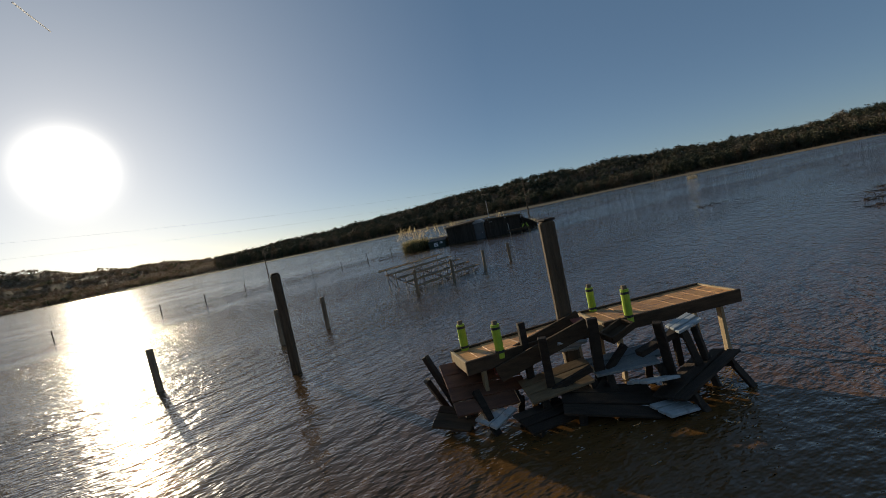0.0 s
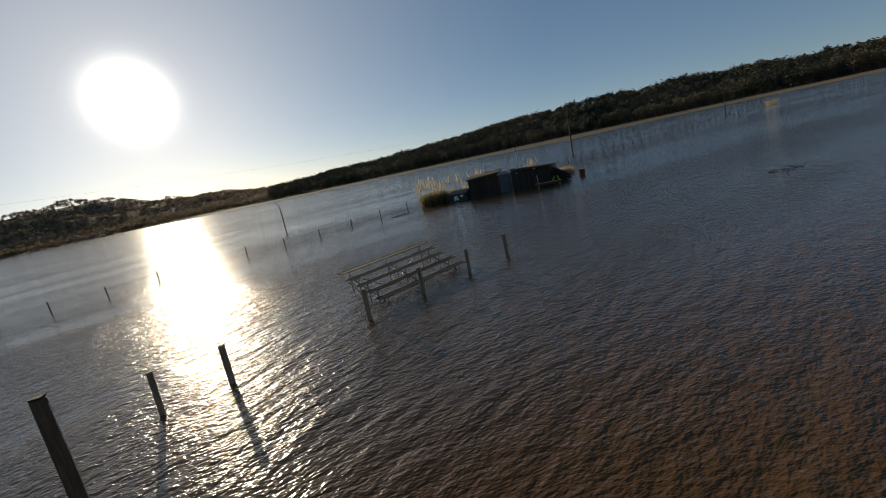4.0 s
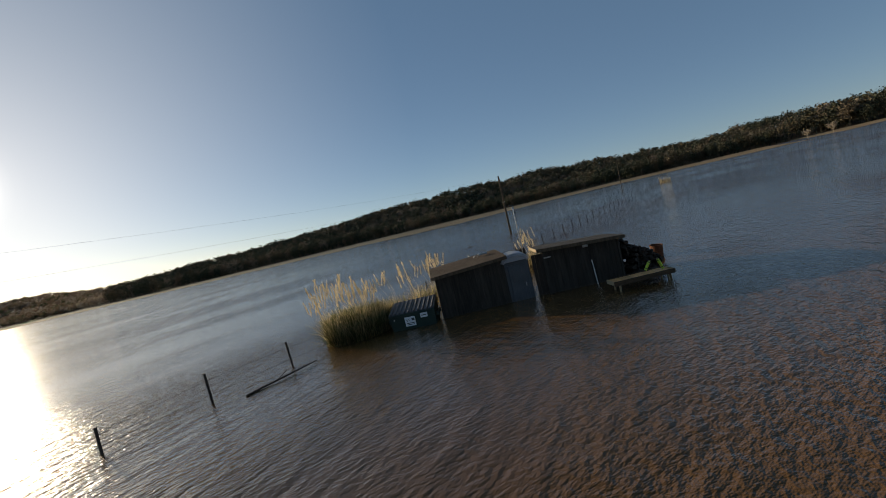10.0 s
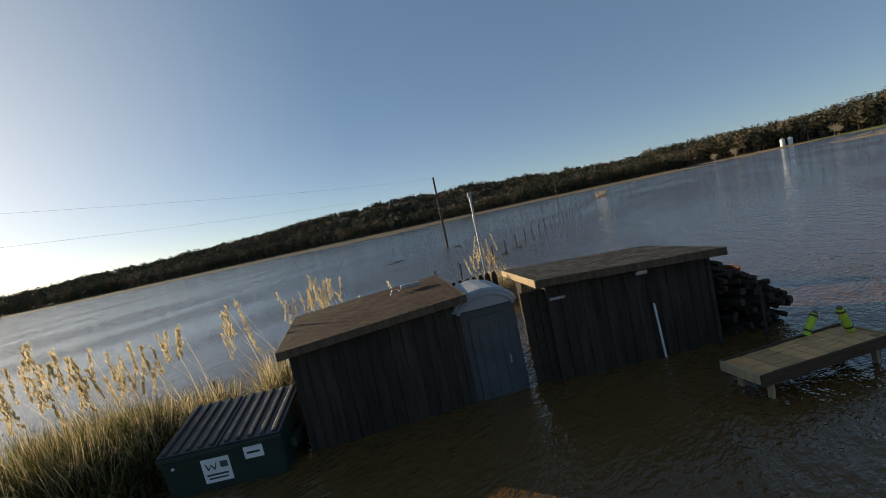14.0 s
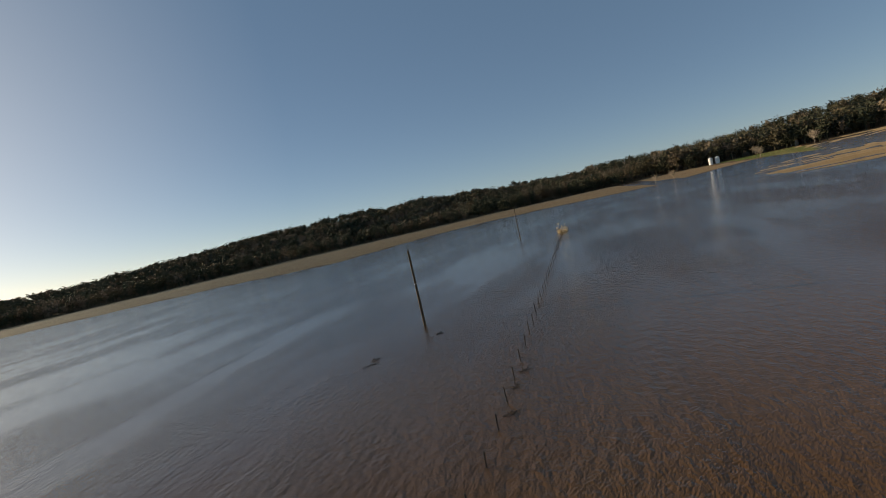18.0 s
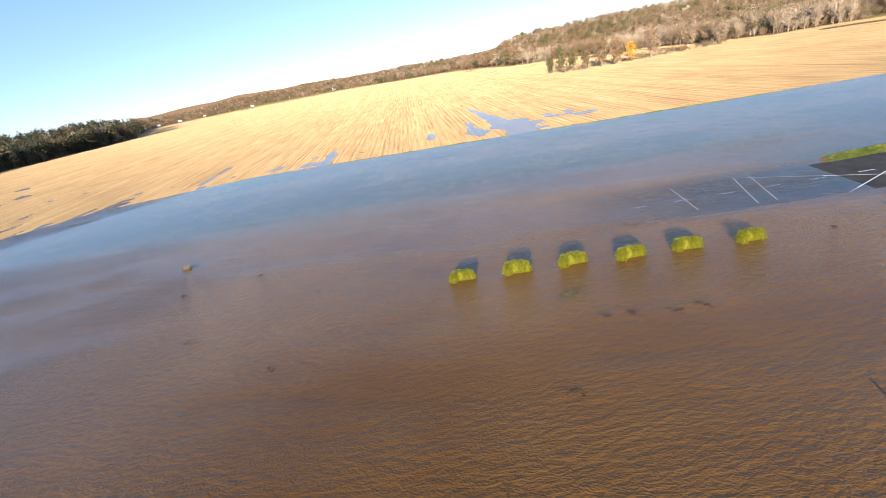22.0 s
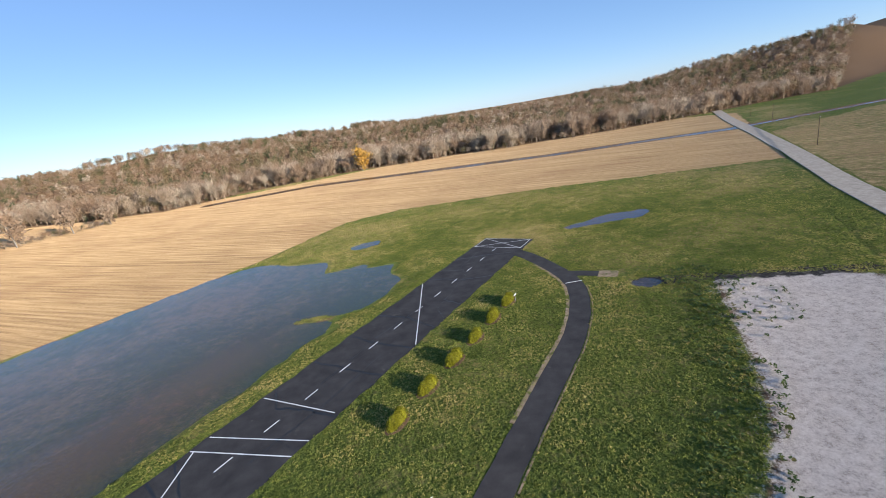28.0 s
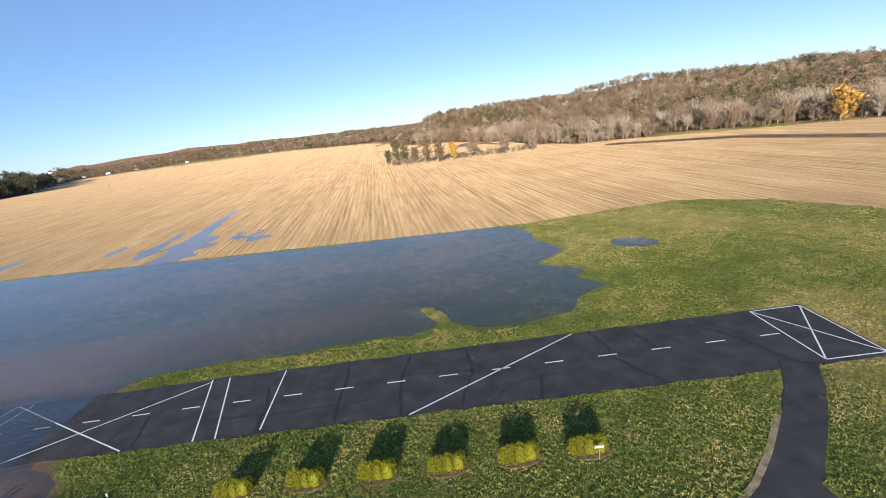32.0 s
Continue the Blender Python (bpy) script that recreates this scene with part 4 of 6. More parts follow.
# bleachers
def bleachers():
    org, along, down = Vector((-5.15, 16.66, 0)), Vector((0.69, 0.724, 0)), Vector((0.712, -0.702, 0))
    t = thing("bleachers", "five-row aluminium bleachers with bare metal frame standing in water", "bleachers")
    rows = 5
    for r in range(rows):
        a = org + down * (0.55 * r) + Vector((0, 0, 0.95 - 0.19 * r))
        part("seat", beam(a, a + along * 4.25, 0.24, 0.04, 0.008), M["seat_plank"], t)
        part("seat_edge", beam(a - down * 0.135, a - down * 0.135 + along * 4.25, 0.02, 0.07, 0.004), M["dark_wood"], t)
        if r:
            b = a - down * 0.28 + Vector((0, 0, -0.02))
            part("footboard", beam(b, b + along * 4.25, 0.10, 0.035, 0.008), M["seat_plank"], t)
        for s in (0.35, 2.1, 3.85):
            c = a + along * s
            part("seat_upright", rod(c + Vector((0, 0, -0.02)), c + Vector((0, 0, -0.2 - (0.95 - 0.19 * r))), 0.024, seg=8), M["aluminium"], t)
    for s in (0.35, 2.1, 3.85):
        a = org + along * s
        part("stringer", rod(a + Vector((0, 0, 0.72)), a + down * 2.35 + Vector((0, 0, -0.12)), 0.026, seg=8), M["aluminium"], t)
        part("cross_brace", rod(a + Vector((0, 0, 0.65)), a + down * 0.95 + Vector((0, 0, -0.5)), 0.02, seg=8), M["aluminium"], t)
    part("back_brace", rod(org + along * 0.35 + Vector((0, 0, 0.8)), org + along * 2.1 + Vector((0, 0, -0.3)), 0.018, seg=8), M["aluminium"], t)
    part("back_brace", rod(org + along * 3.85 + Vector((0, 0, 0.8)), org + along * 2.1 + Vector((0, 0, -0.3)), 0.018, seg=8), M["aluminium"], t)
    return t


bleachers()


# field fence: steel posts with drift on some, two wires
fence = thing("field_fence", "thin rusty steel-post wire fence running out through the flood", "fence")
FENCE = [(-45, 14.5), (-26, 28.3), (-4.4, 45.4), (8.2, 57.3), (84, 129)]
posts, carry = [], 0.0
for p, q in zip(FENCE, FENCE[1:]):
    p, q = Vector(p), Vector(q)
    d = (q - p).length
    while carry < d:
        posts.append(p.lerp(q, carry / d))
        carry += 3.05
    carry -= d
tops = []
for i, p in enumerate(posts):
    h = 0.85 + rng.uniform(-0.12, 0.2)
    lx, ly = rng.uniform(-0.06, 0.06), rng.uniform(-0.06, 0.06)
    part("fence_post", rod((p.x, p.y, -0.5), (p.x + lx, p.y + ly, h), 0.04, seg=6), M["fence_wire"], fence)
    tops.append((p.x + lx * 0.8, p.y + ly * 0.8, h * 0.8))
for k in (0.95, 0.35):
    part("wire", tube([(x, y, z * k) for x, y, z in tops], 0.006, 4), M["fence_wire"], fence)

# storage sheds, portable toilet, bin and timber at the field corner
def shed(name, fl, fr, depth, zf, zb, over, label, shingles, falls, cover_):
    """A lean-to: front wall from fl to fr with vertical boards; the roof's height at the front and back corners, left and right."""
    fl, fr = Vector((*fl, 0)), Vector((*fr, 0))
    ex = (fr - fl).normalized()
    ey = Vector((-ex.y, ex.x, 0))
    w = (fr - fl).length
    t = thing(name, label, "shed")

    def at(x, y, z):
        return fl + ex * x + ey * y + Vector((0, 0, z))

    def top(x, y):
        k, j = (x + over) / (w + 2 * over), (y + over) / (depth + 2 * over)
        return (zf[0] * (1 - k) + zf[1] * k) * (1 - j) + (zb[0] * (1 - k) + zb[1] * k) * j

    def board(name_, x0, x1, y, ylen, mat_):
        n = max(1, round((x1 - x0) / 0.2))
        for i in range(n):
            a, b = x0 + (x1 - x0) * i / n, x0 + (x1 - x0) * (i + 1) / n
            c = (a + b) / 2
            part(name_, beam(at(c, y, -0.5), at(c, y, top(c, y) - 0.05), b - a - 0.008, 0.02 + rng.uniform(0, 0.008), 0.003), mat_, t)

    # walls
    for i in range(round(w / 0.2)):
        c = (i + 0.5) * w / round(w / 0.2)
        h = top(c, 0) - 0.06
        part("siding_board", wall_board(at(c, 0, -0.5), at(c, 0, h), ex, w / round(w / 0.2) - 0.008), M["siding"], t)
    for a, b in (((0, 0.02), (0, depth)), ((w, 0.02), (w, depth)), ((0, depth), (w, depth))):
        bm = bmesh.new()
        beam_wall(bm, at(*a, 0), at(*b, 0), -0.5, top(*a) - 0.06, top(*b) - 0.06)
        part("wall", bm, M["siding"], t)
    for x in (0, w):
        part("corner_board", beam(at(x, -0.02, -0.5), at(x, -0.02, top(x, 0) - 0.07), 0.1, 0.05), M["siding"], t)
    # roof deck and fascia
    cs = [at(-over, -over, zf[0]), at(w + over, -over, zf[1]), at(w + over, depth + over, zb[1]), at(-over, depth + over, zb[0])]
    bm = bmesh.new()
    v = [bm.verts.new(c) for c in cs] + [bm.verts.new(c - Vector((0, 0, 0.05))) for c in cs]
    for f in ((0, 1, 2, 3), (7, 6, 5, 4), (0, 4, 5, 1), (1, 5, 6, 2), (2, 6, 7, 3), (3, 7, 4, 0)):
        bm.faces.new([v[i] for i in f])
    part("roof_deck", bm, M["shingle"], t)
    for a, b in ((0, 1), (3, 0), (1, 2)):
        part("fascia", beam(cs[a] - Vector((0, 0, 0.06)), cs[b] - Vector((0, 0, 0.06)), 0.03, 0.14), M["tall_post"] if a != 3 else M["treated"], t, "weathered roof edge board")
    # shingle courses
    nu, nv = shingles
    for j in range(nu):
        for i in range(nv + 1):
            v0, v1 = max(0.0, (i - 0.5 * (j % 2)) / nv), min(1.0, (i + 1 - 0.5 * (j % 2)) / nv)
            if v1 - v0 < 0.01:
                continue
            u0, u1 = j / nu, min(1.0, (j + 1.15) / nu)
            if falls < 0:
                u0, u1 = 1 - u0, 1 - u1
            bm = bmesh.new()
            q = [cs[0].lerp(cs[1], u).lerp(cs[3].lerp(cs[2], u), k) for u, k in ((u0, v0 + 0.002), (u1, v0 + 0.002), (u1, v1 - 0.002), (u0, v1 - 0.002))]
            lift = (0.014, 0.004, 0.004, 0.014)
            a = [bm.verts.new(p + Vector((0, 0, h + rng.uniform(0, 0.004)))) for p, h in zip(q, lift)]
            b = [bm.verts.new(p + Vector((0, 0, 0.001))) for p in q]
            bm.faces.new(a if falls > 0 else a[::-1])
            for k in range(4):
                bm.faces.new((a[k], b[k], b[(k + 1) % 4], a[(k + 1) % 4]))
            part("shingle", bm, M[cover_], t)
    return t, at, top, w


def wall_board(p, q, ex, width):
    bm = bmesh.new()
    ey = Vector((-ex.y, ex.x, 0))
    d = 0.012 + rng.uniform(0, 0.012)
    o = ex * width / 2
    pts = [p - o, p + o, q + o, q - o]
    a, b = [bm.verts.new(c - ey * d) for c in pts], [bm.verts.new(c + ey * 0.02) for c in pts]
    bm.faces.new(a[::-1]), bm.faces.new(b)
    for k in range(4):
        bm.faces.new((a[k], a[(k + 1) % 4], b[(k + 1) % 4], b[k]))
    return bm


def beam_wall(bm, p, q, z0, zp, zq, thick=0.06):
    d = (q - p).normalized()
    o = Vector((-d.y, d.x, 0)) * thick / 2
    pts = [(p, z0), (q, z0), (q, zq), (p, zp)]
    a, b = [bm.verts.new((c + o).xy.to_3d() + Vector((0, 0, z))) for c, z in pts], [bm.verts.new((c - o).xy.to_3d() + Vector((0, 0, z))) for c, z in pts]
    bm.faces.new(a), bm.faces.new(b[::-1])
    for k in range(4):
        bm.faces.new((a[k], b[k], b[(k + 1) % 4], a[(k + 1) % 4]))


shed_a, at_a, top_a, wa = shed("tool_shed", (0.12, 44.45), (2.95, 43.9), 2.3, (1.84, 2.02), (1.96, 2.14), 0.2, "low brown plank shed with shingled lean-to roof", (22, 9), 1, "shingle")
part("roof_vent", slab(0.42, 0.12, 0.09, Matrix.Translation(at_a(2.35, 1.6, 2.17)) @ pose(0, 0, 0, 0, 0, -11), 0.015), M["steel"], shed_a, "grey metal roof vent")
part("roof_hook", tube([at_a(1.9, 1.5, 2.08), at_a(1.95, 1.5, 2.16), at_a(2.05, 1.55, 2.15), at_a(2.1, 1.6, 2.1)], 0.015), M["steel"], shed_a)
shed_b, at_b, top_b, wb = shed("equipment_shed", (4.62, 43.42), (7.55, 42.45), 2.5, (1.98, 1.80), (1.84, 1.66), 0.25, "dark plank shed with heavy shingled roof edge", (24, 11), -1, "dark_shingle")
for k in range(3):
    c = at_b(-0.12 - 0.15 * k, 0.05 + 0.02 * k, 0)
    part("screen_board", wall_board(c + Vector((0, 0, -0.5)), c + Vector((0, 0, 1.75)), Vector((0.95, -0.3, 0)), 0.145), M["dark_wood"], shed_b)
part("pale_pipe", rod(at_b(1.95, -0.08, 0.0), at_b(1.9, -0.08, 1.05), 0.022, seg=8), M["white_paint"], shed_b, "pale pipe leaning on the wall")
part("door_hinge", slab(0.3, 0.03, 0.06, Matrix.Translation(at_b(0.15, -0.05, 1.55)) @ pose(0, 0, 0, 0, 0, -18), 0.01), M["steel"], shed_b)
part("lamp_bracket", slab(0.22, 0.1, 0.1, Matrix.Translation(at_b(1.75, -0.1, 1.68)) @ pose(0, 0, 0, 0, 0, -18), 0.02), M["steel"], shed_b, "small grey floodlight under the eave")


def toilet():
    t = thing("portable_toilet", "blue-grey portable toilet with pale domed roof between sheds", "portable toilet", pose(3.62, 44.35, -0.5, 0, 0, -14))
    part("body", slab(1.05, 1.15, 2.2, pose(0, 0, 1.12), 0.05), M["plastic_grey"], t)
    part("base", slab(1.15, 1.25, 0.14, pose(0, 0, 0.07), 0.02), M["black_plastic"], t)
    d = part("door", slab(0.72, 0.05, 1.85, pose(0, -0.59, 1.12), 0.02), M["plastic_grey"], t, "moulded plastic door")
    for k in range(3):
        part("rib", slab(0.03, 0.02, 1.5, pose(-0.2 + 0.2 * k, -0.62, 1.1), 0.008), M["plastic_grey"], d)
    part("handle", slab(0.04, 0.04, 0.16, pose(0.28, -0.63, 1.15), 0.01), M["plastic_pale"], d)
    for e in (1, -1):
        part("corner_post", slab(0.09, 0.09, 2.2, pose(e * 0.5, -0.54, 1.12), 0.03), M["plastic_grey"], t)
    bm = bmesh.new()
    prof = [(-0.62, 0), (-0.58, 0.12), (-0.42, 0.25), (-0.2, 0.32), (0, 0.34), (0.2, 0.32), (0.42, 0.25), (0.58, 0.12), (0.62, 0)]
    rows = [[bm.verts.new((x * s, y, 2.2 + z * s)) for x, z in prof] for y, s in ((-0.68, 0.9), (-0.62, 1.0), (0.0, 1.0), (0.62, 1.0), (0.66, 0.9))]
    for a, b in zip(rows, rows[1:]):
        for i in range(len(prof) - 1):
            bm.faces.new((a[i], a[i + 1], b[i + 1], b[i]))
    bm.faces.new(rows[0][::-1]), bm.faces.new(rows[-1])
    part("roof", bm, M["plastic_pale"], t, "pale domed translucent roof")
    bm = bmesh.new()
    ar = [(0.52 * math.cos(a), 0.3 * math.sin(a)) for a in np.linspace(0.1, math.pi - 0.1, 12)]
    for (x0, z0), (x1, z1) in zip(ar, ar[1:]):
        rod((x0, -0.68, 2.13 + z0), (x1, -0.68, 2.13 + z1), 0.035, seg=6, bm=bm)
    part("roof_arch", bm, M["plastic_pale"], t)


toilet()
pf = thing("picket_fence", "dark dog-eared picket fence panel behind the toilet", "fence")
for i in range(9):
    p = at_a(wa + 0.12 + i * 0.17, 1.9 + 0.03 * i, 0)
    bm = bmesh.new()
    v = [(-0.07, -0.5), (0.07, -0.5), (0.07, 1.85), (0.035, 1.95), (-0.035, 1.95), (-0.07, 1.85)]
    a, b = [bm.verts.new((p.x + x, p.y, z)) for x, z in v], [bm.verts.new((p.x + x, p.y + 0.02, z)) for x, z in v]
    bm.faces.new(a), bm.faces.new(b[::-1])
    for k in range(6):
        bm.faces.new((a[k], b[k], b[(k + 1) % 6], a[(k + 1) % 6]))
    part("picket", bm, M["dark_wood"], pf)
for z in (0.4, 1.5):
    part("rail", beam(at_a(wa + 0.05, 1.96, z), at_a(wa + 1.6, 2.2, z), 0.04, 0.09), M["dark_wood"], pf)


def dumpster():
    m = pose(-1.02, 44.95, -0.38, 0, 0, -20)
    t = thing("rubbish_bin", "dark green steel rubbish container with ribbed black lid, half flooded", "rubbish container", m)
    bm = bmesh.new()
    v = [(-0.92, -0.55, 0), (0.92, -0.55, 0), (0.92, 0.6, 0), (-0.92, 0.6, 0), (-0.98, -0.62, 1.05), (0.98, -0.62, 1.05), (0.98, 0.68, 1.32), (-0.98, 0.68, 1.32)]
    v = [bm.verts.new(c) for c in v]
    for f in ((3, 2, 1, 0), (0, 1, 5, 4), (1, 2, 6, 5), (2, 3, 7, 6), (3, 0, 4, 7), (4, 5, 6, 7)):
        bm.faces.new([v[i] for i in f])
    bmesh.ops.bevel(bm, geom=bm.edges[:], offset=0.02, segments=2, affect="EDGES")
    part("body", bm, M["dump_green"], t)
    part("front_rim", slab(1.98, 0.06, 0.08, pose(0, -0.63, 1.02), 0.015), M["dump_green"], t)
    for e in (1, -1):
        part("side_pocket", slab(0.12, 0.8, 0.16, pose(e * 1.03, 0, 0.75), 0.02), M["dump_green"], t, "steel lifting pocket")
        lid = part("lid", slab(0.97, 1.36, 0.035, pose(e * 0.495, 0.03, 1.215, 11.8, 0, 0), 0.01), M["black_plastic"], t, "ribbed black plastic lid")
        for k in range(5):
            part("rib", slab(0.09, 1.3, 0.05, pose(e * 0.495 - 0.38 + 0.19 * k, 0.03, 1.245, 11.8, 0, 0), 0.02), M["black_plastic"], lid)
    s1 = part("label_plate", slab(0.44, 0.012, 0.40, pose(-0.12, -0.602, 0.70, 3.5), 0.002), M["sign_white"], t, "white label with dark green emblem")
    bm = bmesh.new()
    for p, q in (((-0.28, 0.83), (-0.24, 0.72)), ((-0.24, 0.72), (-0.19, 0.80)), ((-0.19, 0.80), (-0.14, 0.72)), ((-0.14, 0.72), (-0.10, 0.83))):
        beam((p[0], -0.612, p[1]), (q[0], -0.612, q[1]), 0.03, 0.008, 0.001, bm)
    part("emblem", bm, M["dump_green"], s1)
    bm = bmesh.new()
    box(bm, 0.12, 0.008, 0.1, pose(0.01, -0.612, 0.78)), box(bm, 0.34, 0.008, 0.03, pose(-0.12, -0.606, 0.63)), box(bm, 0.3, 0.008, 0.025, pose(-0.12, -0.603, 0.57))
    part("print_bar", bm, M["plastic_grey"], s1)
    s2 = part("label_plate", slab(0.30, 0.012, 0.2, pose(0.5, -0.612, 0.86, 3.5), 0.002), M["sign_white"], t, "small white label")
    bm = bmesh.new()
    box(bm, 0.2, 0.008, 0.03, pose(0.5, -0.622, 0.86))
    part("print_bar", bm, M["dump_green"], s2)
    bm = bmesh.new()
    box(bm, 0.05, 0.008, 0.04, pose(-0.78, -0.613, 0.86))
    part("small_plate", bm, M["sign_white"], t)


dumpster()


def mast(x, y, h):
    t = thing("weather_mast", "thin pale mast with small weather sensor on top", "mast", pose(x, y, 0))
    part("pole", rod((0, 0, -0.5), (0, 0, h), 0.035, 0.03), M["steel"], t)
    part("sensor", rod((0, 0, h - 0.05), (0, 0, h + 0.08), 0.055, seg=12), M["plastic_pale"], t, "white louvred sensor")
    part("arm", rod((-0.12, 0, h + 0.14), (0.12, 0, h + 0.14), 0.01), M["black_plastic"], t)
    for k in range(3):
        a = k * 2.094
        part("cup", rod((-0.12 + 0.05 * math.cos(a), 0.05 * math.sin(a), h + 0.16), (-0.12 + 0.08 * math.cos(a), 0.08 * math.sin(a), h + 0.18), 0.025, 0.015, 8), M["black_plastic"], t)
    part("solar_box", slab(0.1, 0.08, 0.14, pose(0.05, 0, h - 0.25), 0.02), M["plastic_grey"], t)


mast(5.35, 47.2, 3.85)


def drum(x, y, z, rz, label, mat_):
    t = thing("barrel", label, "barrel", pose(x, y, z, 4, 3, rz))
    bm = bmesh.new()
    prof = [(0.285, 0), (0.30, 0.02), (0.285, 0.04), (0.285, 0.28), (0.30, 0.3), (0.285, 0.32), (0.285, 0.58), (0.30, 0.6), (0.285, 0.62), (0.285, 0.86), (0.30, 0.88), (0.27, 0.88), (0.27, 0.55)]
    rings = [[bm.verts.new((r * math.cos(a), r * math.sin(a), z_)) for a in np.linspace(0, 2 * math.pi, 20, endpoint=False)] for r, z_ in prof]
    for a, b in zip(rings, rings[1:]):
        for i in range(20):
            bm.faces.new((a[i], a[(i + 1) % 20], b[(i + 1) % 20], b[i]))
    bm.faces.new(rings[0][::-1]), bm.faces.new(rings[-1])
    part("shell", bm, mat_, t)
    part("hoop", rod((0, 0, 0.28), (0, 0, 0.32), 0.304, seg=20), mat_, t)


M["rust"] = surface("rusty_steel", (0.05, 0.018, 0.009), (0.16, 0.06, 0.028), 0.8, 4, 40, 0.3)
drum(10.9, 44.6, -0.3, 0, "rusty open steel barrel standing in the water", M["rust"])

# stacked firewood and a bench beside the equipment shed
wp = thing("log_pile", "dark pile of split logs stacked beside the shed", "log pile")
for k in range(190):
    lx = rng.uniform(0.05, 1.45)
    lz = rng.uniform(-0.2, 1.32 * (1.15 - 0.55 * abs(lx - 0.2)) - 0.05)
    c = at_b(wb + 0.15 + lx, rng.uniform(0.3, 1.2), lz)
    a = Vector((rng.uniform(-0.3, 0.3), 1, rng.uniform(-0.25, 0.25))).normalized() * rng.uniform(0.22, 0.36)
    part("log", rod(c - a, c + a, rng.uniform(0.05, 0.09), seg=6), M["dark_wood"], wp)
tc = tray(7.0, 40.7, -12, 2.3, 0.75, 0.38, "weathered plank bench with lime foam sleeves near the sheds")
sleeve(tc, 0.35, 0.25, 0.45, 0.36, 35), sleeve(tc, 0.93, 0.05, 0.42, 0.4, -20)
part("lean_leg", beam((0.98, -0.25, 0.4), (1.08, -0.1, -0.4), 0.09, 0.06), M["seat_plank"], tc)
sp = thing("steel_stake", "thin dark steel stake beside the bench", "stake", pose(7.75, 41.7, 0))
part("stake", rod((0, 0, -0.5), (0.02, 0, 1.0), 0.022, seg=6), M["fence_wire"], sp)


# tall ornamental grass and reeds
def reeds(x, y, rx, ry, blades, plumes, h, label, dry=0.5, tall=2.0):
    t = thing("reed_clump", label, "reeds", pose(x, y, 0))
    r = random.Random(int(x * 31 + y * 17))

    def blade(bm, px, py, ht, w, lean, wind=0.0):
        a = r.uniform(0, 6.28)
        dx, dy = math.cos(a), math.sin(a)
        b = a + r.uniform(1.0, 2.0)
        ox, oy = math.cos(b) * w, math.sin(b) * w
        pts = [(px + dx * lean * k * k - wind * k * k, py + dy * lean * k * k, -0.3 + (ht + 0.3) * k - 0.25 * lean * k ** 3) for k in (0, 0.35, 0.7, 1.0)]
        vs = [(bm.verts.new((p[0] + ox * s, p[1] + oy * s, p[2])), bm.verts.new((p[0] - ox * s, p[1] - oy * s, p[2]))) for p, s in zip(pts, (1, 0.9, 0.6, 0.08))]
        for u, v in zip(vs, vs[1:]):
            bm.faces.new((u[0], u[1], v[1], v[0]))
        return pts[-1], (dx, dy)
    low, dryb, pl = bmesh.new(), bmesh.new(), bmesh.new()
    for k in range(blades):
        a, q = r.uniform(0, 6.28), math.sqrt(r.random())
        px, py = rx * q * math.cos(a), ry * q * math.sin(a)
        blade(dryb if r.random() < dry else low, px, py, h * r.uniform(0.4, 1.2), 0.010, r.uniform(0.1, 1.3) ** 1.3)
    for k in range(plumes):
        a, q = r.uniform(0, 6.28), math.sqrt(r.random()) * 0.9
        (tx, ty, tz), d = blade(dryb, rx * q * math.cos(a), ry * q * math.sin(a), tall * r.uniform(0.75, 1.15), 0.007, r.uniform(0.05, 0.4), r.uniform(0.35, 0.9))
        for j in range(80):
            f = r.uniform(0, 0.6) - 0.18
            cx, cy, cz = tx - d[0] * 0.25 * (0.4 - f) + r.gauss(0, 0.017), ty - d[1] * 0.25 * (0.4 - f) + r.gauss(0, 0.017), tz - 0.38 + f
            v0, v1, v2 = pl.verts.new((cx, cy, cz)), pl.verts.new((cx + r.gauss(0, 0.02), cy + r.gauss(0, 0.02), cz + 0.09)), pl.verts.new((cx + 0.011, cy + 0.008, cz + 0.04))
            pl.faces.new((v0, v1, v2))
    part("green_foliage", low, M["reed_green"], t)["kind"] = "stuff"
    part("dry_foliage", dryb, M["reed"], t)["kind"] = "stuff"
    if plumes:
        part("seed_fluff", pl, M["reed"], t, "pale feathery seed heads")["kind"] = "stuff"
    else:
        pl.free()


reeds(-3.5, 45.9, 1.35, 1.0, 9500, 40, 1.3, "large pampas clump with pale plumes beside the container", 0.42, 2.5)
reeds(-1.9, 46.6, 0.9, 0.7, 3000, 18, 1.1, "pampas grass with tall seed heads behind the container", 0.6, 2.2)
reeds(-0.15, 47.3, 0.5, 0.5, 900, 8, 1.25, "pale dry grass clump at the shed corner", 0.75, 2.3)
reeds(1.9, 50.6, 1.0, 0.6, 1300, 26, 0.9, "tall dry reeds growing behind the shed", 0.85, 2.2)
reeds(3.8, 51.6, 0.8, 0.5, 1600, 6, 1.2, "straw-coloured grass clump behind the shed", 0.9, 1.5)
reeds(7.6, 51.0, 0.9, 0.6, 1700, 18, 1.1, "straw reeds with tall plumes behind the sheds", 0.9, 2.2)
reeds(10.4, 49.4, 0.8, 0.5, 1500, 0, 0.85, "low straw grass tuft in the water", 0.9)
reeds(84.2, 129.1, 1.6, 1.2, 500, 6, 1.5, "reddish straw clump caught at the end of the fence", 1.0, 2.4)

# open shelter
PO, PU, PV = Vector((-8.7, -0.4, 0)), Vector((-0.724, -0.69, 0)), Vector((0.69, -0.724, 0))


